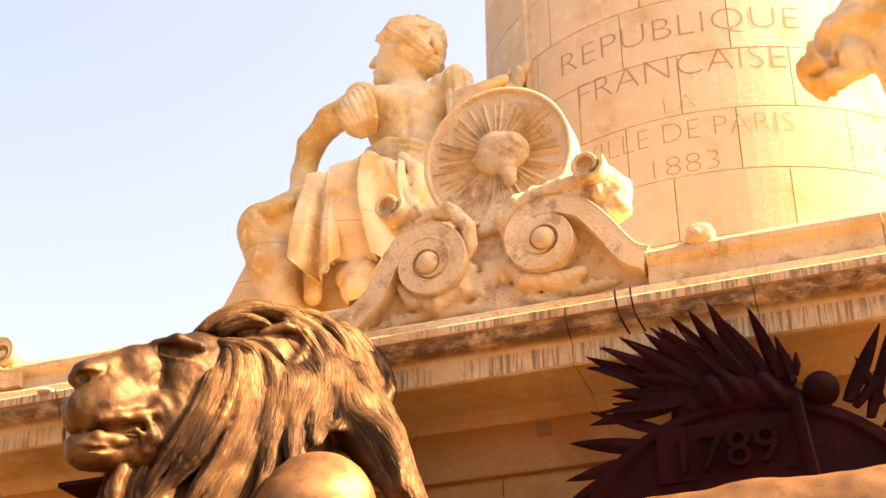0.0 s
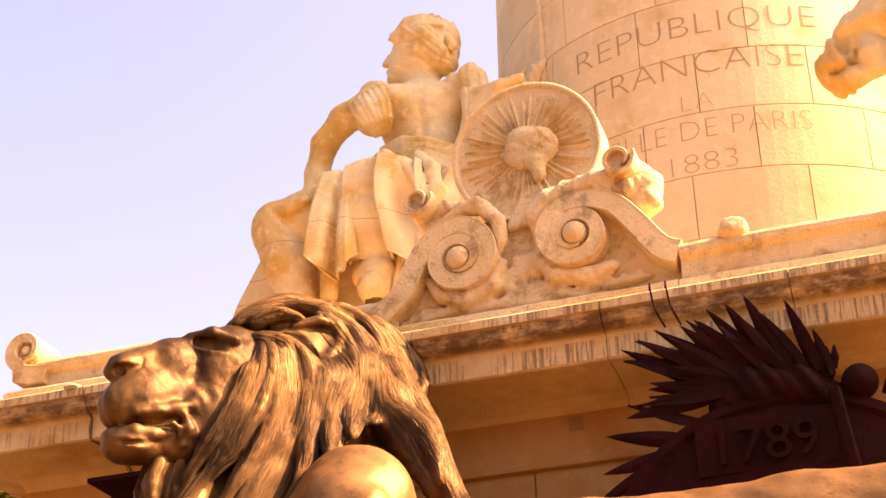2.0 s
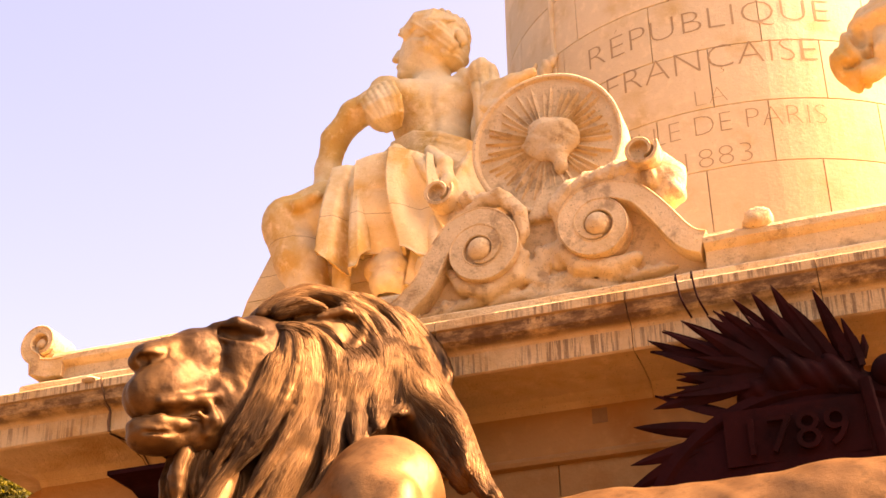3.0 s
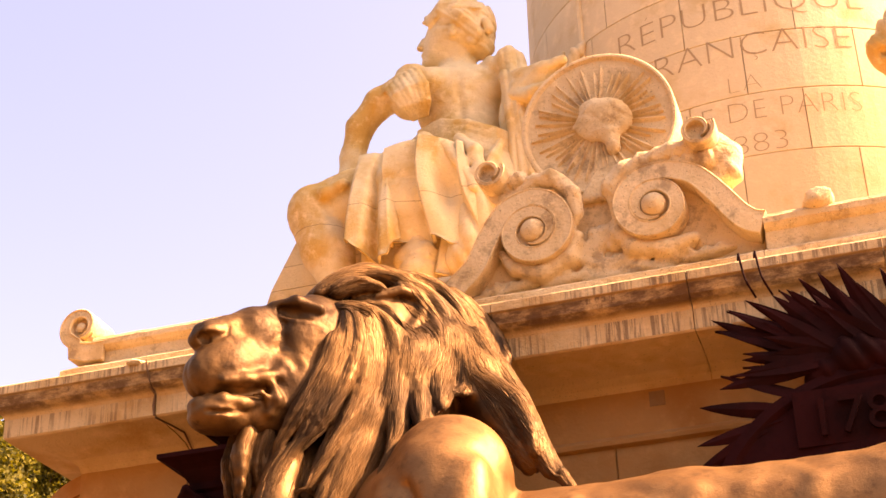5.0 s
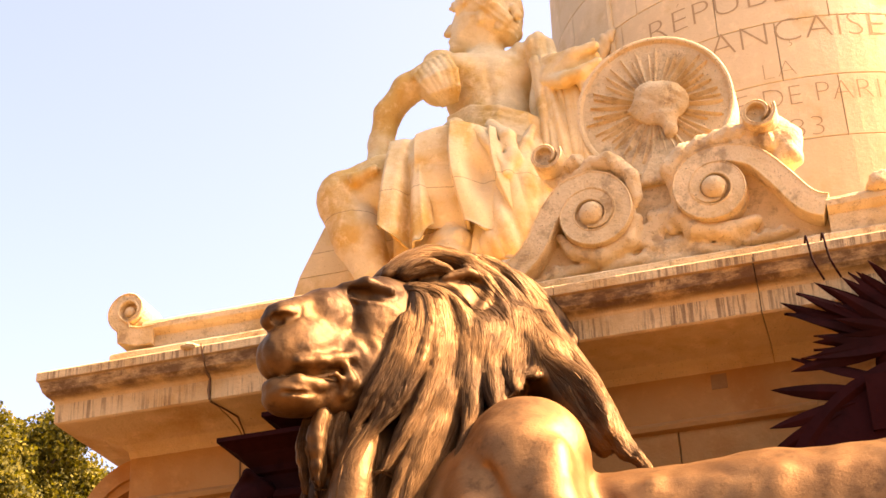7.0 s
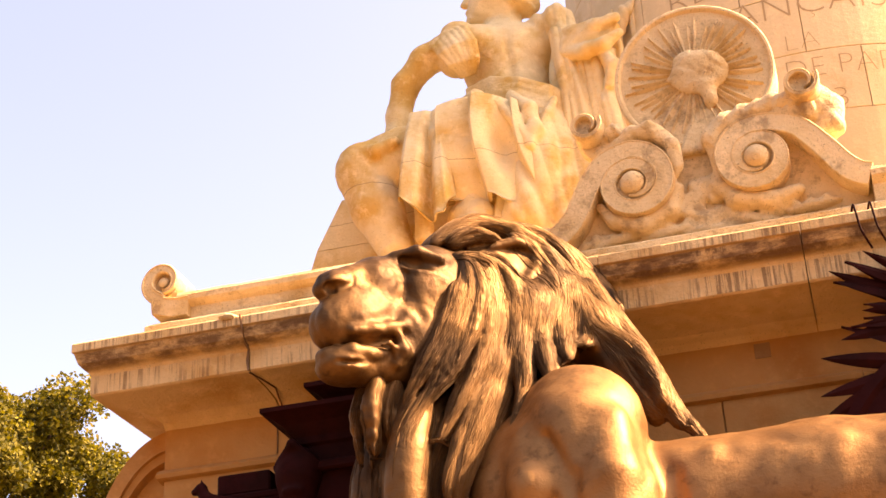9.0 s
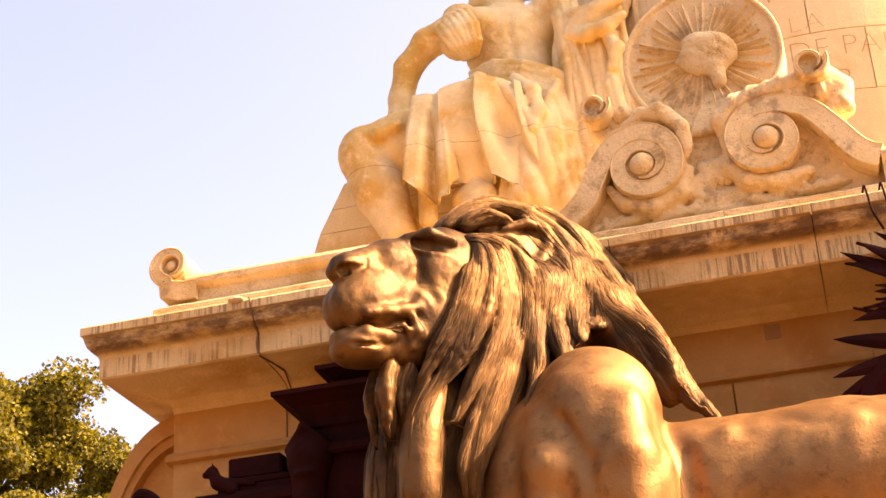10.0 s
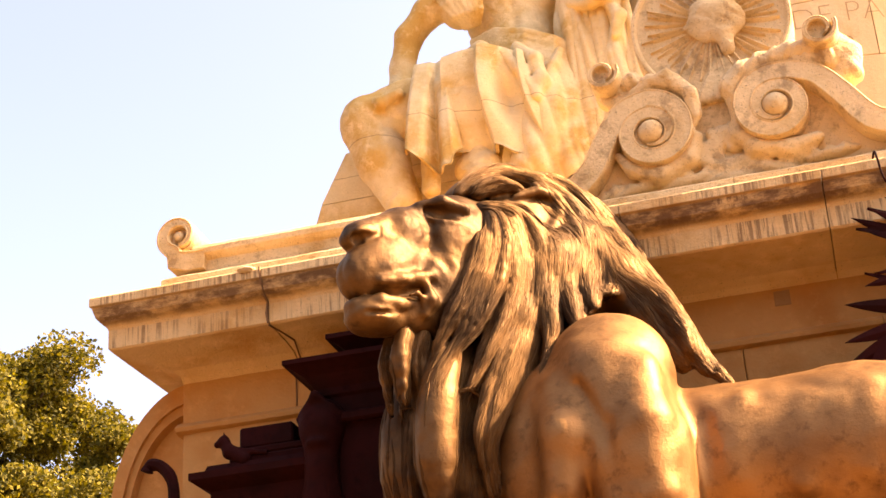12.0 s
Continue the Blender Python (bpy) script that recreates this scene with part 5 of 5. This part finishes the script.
    c.chain([(-4.9, -0.85, 6.4), (-4.62, -0.9, 6.15), (-4.38, -0.98, 5.8), (-4.12, -1.1, 5.35)], [0.34, 0.25, 0.16, 0.08], 0.08)
    for radii, pts in REAR:
        fine = np.array(smooth_path(list(pts), 4))
        rf = np.interp(np.linspace(0, 1, len(fine)), (0, 0.45, 1), radii)
        c.chain([tuple(p) for p in fine], rf, 0.06)
        guides.append((fine, rf, 1))
    # hollow under the fall of the mane, above the shoulder
    c.chain([(-4.72, -1.62, 5.78), (-4.52, -1.52, 5.84), (-4.32, -1.42, 5.66), (-4.18, -1.42, 5.40)], [0.05, 0.11, 0.12, 0.06], 0.03, cut=True)
    c.roughen(0.004, 24.0)
    verts, faces = c.surface()
    rng = np.random.default_rng(11)
    knots = np.concatenate([g[0] for g in guides])
    ways = np.concatenate([np.gradient(g[0], axis=0) for g in guides])
    ways /= np.linalg.norm(ways, axis=1, keepdims=True)

    def along(p):
        d2 = ((p[:, None, :] - knots[None]) ** 2).sum(2)
        w = 1.0 / (d2 + 0.003) ** 2
        return (w[..., None] * ways[None]).sum(1) / w.sum(1, keepdims=True)

    vs, fs, us, o = [verts], [faces], [np.zeros((len(verts), 2))], len(verts)
    for fine, rf, s in guides:
        n = int((130 if s > 0 else 10) * len(fine) / 17 * max(0.7, rf.max() / 0.09))
        k = rng.integers(0, max(1, int(len(fine) * 0.85)), n)
        start = fine[k] + rng.normal(size=(n, 3)) * (rf[k] * 0.75)[:, None] + (HEAD_S * 0.9 - np.array((0, 0, 0.1))) * s * rf[k][:, None]
        length = np.linalg.norm(np.diff(fine, axis=0), axis=1).sum()
        v, f, u = locks(c, start, along, min(0.5, 0.42 * length), 10, 0.017, rng, 0.9, 0.10)
        vs.append(v)
        fs.append(f + o)
        us.append(u)
        o += len(v)
    # short wisps along the lower edge of the strip over the shoulder
    n = 150
    start = np.stack([rng.uniform(-4.45, -3.95, n), rng.uniform(-1.35, -1.0, n), rng.uniform(5.15, 6.0, n)], 1)
    v, f, u = locks(c, start, lambda p: np.tile(np.array((0.45, -0.4, -0.75)), (len(p), 1)), 0.24, 7, 0.026, rng, 1.0, 0.15)
    vs.append(v)
    fs.append(f + o)
    us.append(u)
    return np.concatenate(vs), np.concatenate(fs), np.concatenate(us)


bv, bf = lion_body()
fv, ff = lion_face()
mv, mf, mu = lion_mane()
beast = new("lion", mesh_of("lion", np.concatenate([bv, fv, mv]), np.concatenate([bf, ff + len(bv), mf + len(bv) + len(fv)]), M_LION_LIT, True,
                            np.concatenate([np.zeros((len(bv) + len(fv), 2)), mu])))
# head and mane: patina darkened for shade; rubbed body: brightened for sun
beast.data.materials.append(M_MANE_SHADED)
beast.data.polygons.foreach_set("material_index", np.repeat(np.array((0, 1), dtype=np.int32), (len(bf), len(ff) + len(mf))))
tagged(beast, "large golden-brown bronze lion lying with raised head and full mane", "statue")

# ---- bronze urn and trophies behind the lion ----
urn = empty("bronze_chest", (-6.6, -0.2, 3.2), "dark bronze chest with a moulded lid behind the lion", "chest")


def moulded_box(name, x0, x1, y0, y1, prof, mat):
    """A box whose sides follow a profile of (outset, height)."""
    rings = [[Vector((x0 - o, y0 - o, z)), Vector((x1 + o, y0 - o, z)), Vector((x1 + o, y1 + o * 0.2, z)), Vector((x0 - o, y1 + o * 0.2, z))] for o, z in prof]
    return loft(name, rings, mat, False)


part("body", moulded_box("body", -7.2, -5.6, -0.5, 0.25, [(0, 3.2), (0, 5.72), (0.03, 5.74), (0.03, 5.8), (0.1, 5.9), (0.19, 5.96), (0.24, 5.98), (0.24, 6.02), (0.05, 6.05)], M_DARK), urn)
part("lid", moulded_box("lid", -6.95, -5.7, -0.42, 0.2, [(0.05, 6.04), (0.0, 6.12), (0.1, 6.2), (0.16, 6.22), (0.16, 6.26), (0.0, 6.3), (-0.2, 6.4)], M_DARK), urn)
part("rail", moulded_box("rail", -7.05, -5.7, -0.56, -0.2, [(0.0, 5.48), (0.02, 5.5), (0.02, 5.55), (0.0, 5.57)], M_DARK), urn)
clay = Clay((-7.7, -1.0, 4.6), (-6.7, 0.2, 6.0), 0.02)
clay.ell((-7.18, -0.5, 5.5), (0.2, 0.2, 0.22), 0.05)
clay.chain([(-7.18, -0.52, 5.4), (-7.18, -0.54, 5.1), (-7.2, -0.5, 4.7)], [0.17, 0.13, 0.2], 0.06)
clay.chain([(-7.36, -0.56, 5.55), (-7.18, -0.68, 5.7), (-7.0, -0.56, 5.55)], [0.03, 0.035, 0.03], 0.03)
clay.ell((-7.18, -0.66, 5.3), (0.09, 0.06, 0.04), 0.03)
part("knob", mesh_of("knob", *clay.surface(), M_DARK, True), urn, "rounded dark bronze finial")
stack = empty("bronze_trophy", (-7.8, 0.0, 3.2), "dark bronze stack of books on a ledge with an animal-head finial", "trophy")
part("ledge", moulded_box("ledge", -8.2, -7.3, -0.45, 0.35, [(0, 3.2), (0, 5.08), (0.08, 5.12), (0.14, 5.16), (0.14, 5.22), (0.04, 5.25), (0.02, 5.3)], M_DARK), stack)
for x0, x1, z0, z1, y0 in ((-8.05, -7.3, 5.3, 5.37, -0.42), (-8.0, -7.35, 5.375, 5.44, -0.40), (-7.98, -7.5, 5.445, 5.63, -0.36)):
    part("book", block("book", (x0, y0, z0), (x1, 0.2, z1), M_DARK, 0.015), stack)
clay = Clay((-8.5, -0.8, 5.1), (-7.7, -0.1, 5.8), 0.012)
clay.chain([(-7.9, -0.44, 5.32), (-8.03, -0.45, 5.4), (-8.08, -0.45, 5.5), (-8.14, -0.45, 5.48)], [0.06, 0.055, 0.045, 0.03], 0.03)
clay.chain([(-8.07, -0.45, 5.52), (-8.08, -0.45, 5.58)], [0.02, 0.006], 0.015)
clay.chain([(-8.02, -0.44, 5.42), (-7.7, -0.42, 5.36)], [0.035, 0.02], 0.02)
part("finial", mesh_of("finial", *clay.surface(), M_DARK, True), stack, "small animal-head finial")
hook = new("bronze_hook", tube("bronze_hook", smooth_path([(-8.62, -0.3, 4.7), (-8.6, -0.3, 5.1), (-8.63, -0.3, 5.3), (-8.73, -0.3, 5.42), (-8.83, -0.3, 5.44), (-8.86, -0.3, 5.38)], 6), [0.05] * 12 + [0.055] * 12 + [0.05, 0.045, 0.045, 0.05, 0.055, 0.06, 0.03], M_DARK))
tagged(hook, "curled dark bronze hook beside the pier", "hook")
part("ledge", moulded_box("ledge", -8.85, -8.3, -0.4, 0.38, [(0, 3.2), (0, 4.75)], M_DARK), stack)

# ---- palm trophy: round bronze shield with leaves ----
trophy = empty("palm_trophy", (-1.4, -0.2, 3.2), "dark bronze shield with palm leaves and raised numerals", "trophy")
SX, SZ, SR = -1.55, 4.75, 1.42
rings = []
for q, y in ((0.01, -0.62), (0.5, -0.60), (0.82, -0.54), (0.9, -0.52), (0.93, -0.55), (0.99, -0.53), (1.0, -0.45), (0.98, -0.1)):
    rings.append([Vector((SX + q * SR * math.cos(2 * math.pi * i / 64), y, SZ + q * SR * 0.88 * math.sin(2 * math.pi * i / 64))) for i in range(64)])
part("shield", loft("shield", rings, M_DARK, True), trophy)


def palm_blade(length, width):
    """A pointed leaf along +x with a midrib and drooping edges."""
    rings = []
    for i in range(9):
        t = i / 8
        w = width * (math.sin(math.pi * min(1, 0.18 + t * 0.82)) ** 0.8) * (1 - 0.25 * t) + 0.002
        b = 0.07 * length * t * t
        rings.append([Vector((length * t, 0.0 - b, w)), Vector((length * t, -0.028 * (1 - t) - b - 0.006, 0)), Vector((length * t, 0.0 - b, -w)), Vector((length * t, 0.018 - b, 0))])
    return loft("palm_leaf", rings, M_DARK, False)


blades = [palm_blade(l, w) for l, w in ((1.05, 0.085), (0.82, 0.08), (0.66, 0.07), (0.42, 0.05))]
rnd = random.Random(4)
root = Vector((-1.72, -0.44, 6.06))
for i, (ang, kind, dx) in enumerate([(146, 0, 0.0), (150, 0, -0.1), (154, 0, 0.05), (158, 0, 0.0), (141, 0, 0.1), (135, 1, 0.1), (128, 1, 0.15), (163, 0, 0.0), (168, 0, 0.0), (172, 0, 0.0), (177, 0, 0.0), (181, 0, 0.0), (185, 1, -0.1),
                                     (189, 1, -0.2), (110, 1, 0.12), (104, 1, 0.16), (98, 1, 0.22), (115, 1, 0.05), (121, 1, 0.0), (92, 1, 0.3), (99, 2, 0.42), (86, 2, 0.5), (152, 1, 0.1), (160, 1, 0.15), (170, 1, 0.2), (132, 2, 0.2),
                                     (140, 2, 0.3), (106, 2, 0.3), (94, 3, 0.55), (84, 3, 0.6)]):
    ang = ang + 18 if ang < 122 else ang
    kind = 1 if ang > 165 and kind == 0 else kind
    ob = new("palm_leaf", blades[kind])
    ob.matrix_basis = Matrix.Translation(root + Vector((dx, -0.05 * rnd.random() - 0.002 * i, rnd.uniform(-0.05, 0.05)))) @ Matrix.Rotation(-radians(ang), 4, "Y") @ Matrix.Rotation(rnd.uniform(-0.7, 0.7), 4, "X")
    hang(ob, trophy)
for x, z, ang, kind in ((-2.3, 5.62, 190, 2), (-2.42, 5.56, 204, 2), (-2.25, 5.7, 170, 2), (-2.1, 5.8, 160, 2), (-0.75, 5.85, 60, 2), (-0.7, 5.8, 45, 2), (-0.6, 5.7, 70, 2), (-0.5, 5.6, 50, 2), (-0.4, 5.5, 30, 2), (-0.5, 5.8, 110, 3), (-0.2, 5.5, 65, 2), (-0.1, 5.4, 120, 2)):
    ob = new("palm_leaf", blades[kind])
    ob.matrix_basis = Matrix.Translation((x, -0.5, z)) @ Matrix.Rotation(-radians(ang), 4, "Y") @ Matrix.Rotation(rnd.uniform(-0.6, 0.6), 4, "X")
    hang(ob, trophy)
clay = Clay((-2.4, -0.8, 5.6), (-0.6, -0.1, 6.5), 0.022)
clay.chain([(-2.0, -0.42, 5.95), (-1.7, -0.42, 6.08), (-1.35, -0.42, 6.02), (-1.0, -0.42, 5.85)], [0.1, 0.16, 0.15, 0.1], 0.08, fold=((1, 0, 0.5), 5, 0.03))
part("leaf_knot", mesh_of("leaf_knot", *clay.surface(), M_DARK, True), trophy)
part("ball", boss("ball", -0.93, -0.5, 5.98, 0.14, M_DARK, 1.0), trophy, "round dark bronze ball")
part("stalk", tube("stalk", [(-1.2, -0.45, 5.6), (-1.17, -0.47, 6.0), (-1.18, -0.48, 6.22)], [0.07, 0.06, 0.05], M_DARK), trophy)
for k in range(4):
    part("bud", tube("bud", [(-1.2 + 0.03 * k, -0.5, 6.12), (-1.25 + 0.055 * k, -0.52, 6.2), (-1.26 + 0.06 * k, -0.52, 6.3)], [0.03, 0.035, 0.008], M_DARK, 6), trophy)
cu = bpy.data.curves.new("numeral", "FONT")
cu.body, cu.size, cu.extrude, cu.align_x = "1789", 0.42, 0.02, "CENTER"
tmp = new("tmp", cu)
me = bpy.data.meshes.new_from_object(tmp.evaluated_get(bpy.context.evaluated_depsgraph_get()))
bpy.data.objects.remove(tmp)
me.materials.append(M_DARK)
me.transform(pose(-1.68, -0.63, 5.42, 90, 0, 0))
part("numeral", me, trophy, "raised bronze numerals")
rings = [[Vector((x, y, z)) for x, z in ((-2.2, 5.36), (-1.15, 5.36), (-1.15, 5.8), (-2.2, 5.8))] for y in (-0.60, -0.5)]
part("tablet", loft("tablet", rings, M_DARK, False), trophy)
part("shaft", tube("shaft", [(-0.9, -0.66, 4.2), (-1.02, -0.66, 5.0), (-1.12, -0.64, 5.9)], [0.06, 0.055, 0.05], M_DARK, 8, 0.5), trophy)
# bent wires over the cornice edge
for x in (-2.46, -2.33):
    w = new("wire_hook", tube("wire_hook", smooth_path([(x - 0.02, -0.40, 7.06), (x, -0.49, 7.09), (x + 0.01, -0.53, 7.0), (x + 0.03, -0.5, 6.85), (x + 0.09, -0.45, 6.7)], 5), [0.009] * 21, M_DARK, 6))
    tagged(w, "thin bent dark wire hooked over the cornice edge", "wire", "wire hooks")


# ---- tree ----
def tree(at, height, crown, seed):
    """A plane tree: forked trunk and a crown of separate leaves."""
    rng = np.random.default_rng(seed)
    ob = empty("tree", at, "broad tree with sunlit yellow-green leaves", "tree")
    x, y, z = at
    part("trunk", tube("trunk", [(x, y, 0), (x + 0.1, y, height * 0.25), (x - 0.1, y + 0.2, height * 0.5), (x + 0.1, y, height * 0.82)], [0.5, 0.4, 0.28, 0.08], M_BARK, 10), ob)
    tips = []
    for i in range(26):
        a = rng.uniform(0, 6.28)
        h0 = height * rng.uniform(0.3, 0.7)
        r = crown * rng.uniform(0.45, 0.95)
        tip = Vector((x + r * math.cos(a), y + r * math.sin(a), min(height * 0.98, h0 + height * rng.uniform(0.08, 0.36))))
        p0 = Vector((x, y, h0))
        mid = p0.lerp(tip, 0.5) + Vector((0, 0, 0.5))
        part("limb", tube("limb", [p0, mid, tip], [0.13, 0.08, 0.025], M_BARK, 6), ob)
        tips.append((tip, 1.0))
        tips.append((mid.lerp(tip, 0.4), 0.8))
    for i in range(190):
        a, b, q = rng.uniform(0, 6.28), rng.uniform(-0.9, 1.0), rng.uniform(0.5, 1.0) ** 0.5
        s = math.sqrt(max(0, 1 - b * b))
        tips.append((Vector((x + crown * q * s * math.cos(a), y + crown * q * s * math.sin(a), height * 0.66 + height * 0.33 * b * q)), rng.uniform(0.6, 1.05)))
    cs = np.array([t[0] for t in tips])
    rs = np.array([t[1] for t in tips])
    n = 380000
    k = rng.integers(0, len(cs), n)
    d = rng.normal(size=(n, 3))
    d /= np.linalg.norm(d, axis=1, keepdims=True)
    p = cs[k] + d * (rs[k] * rng.uniform(0.3, 1.0, n))[:, None] * np.array([1.15, 1.15, 0.75])
    u = rng.normal(size=(n, 3))
    u /= np.linalg.norm(u, axis=1, keepdims=True)
    w = np.cross(u, rng.normal(size=(n, 3)))
    w /= np.linalg.norm(w, axis=1, keepdims=True)
    s = rng.uniform(0.05, 0.09, n)[:, None]
    verts = np.stack([p - u * s, p + w * s * 0.7, p + u * s, p - w * s * 0.7], 1).reshape(-1, 3)
    faces = np.arange(n * 4).reshape(-1, 4)
    part("crown", mesh_of("crown", verts, faces, M_LEAF), ob, kind="stuff")
    return ob


tree((-28.2, 25.0, 0), 19.3, 6.6, 3)
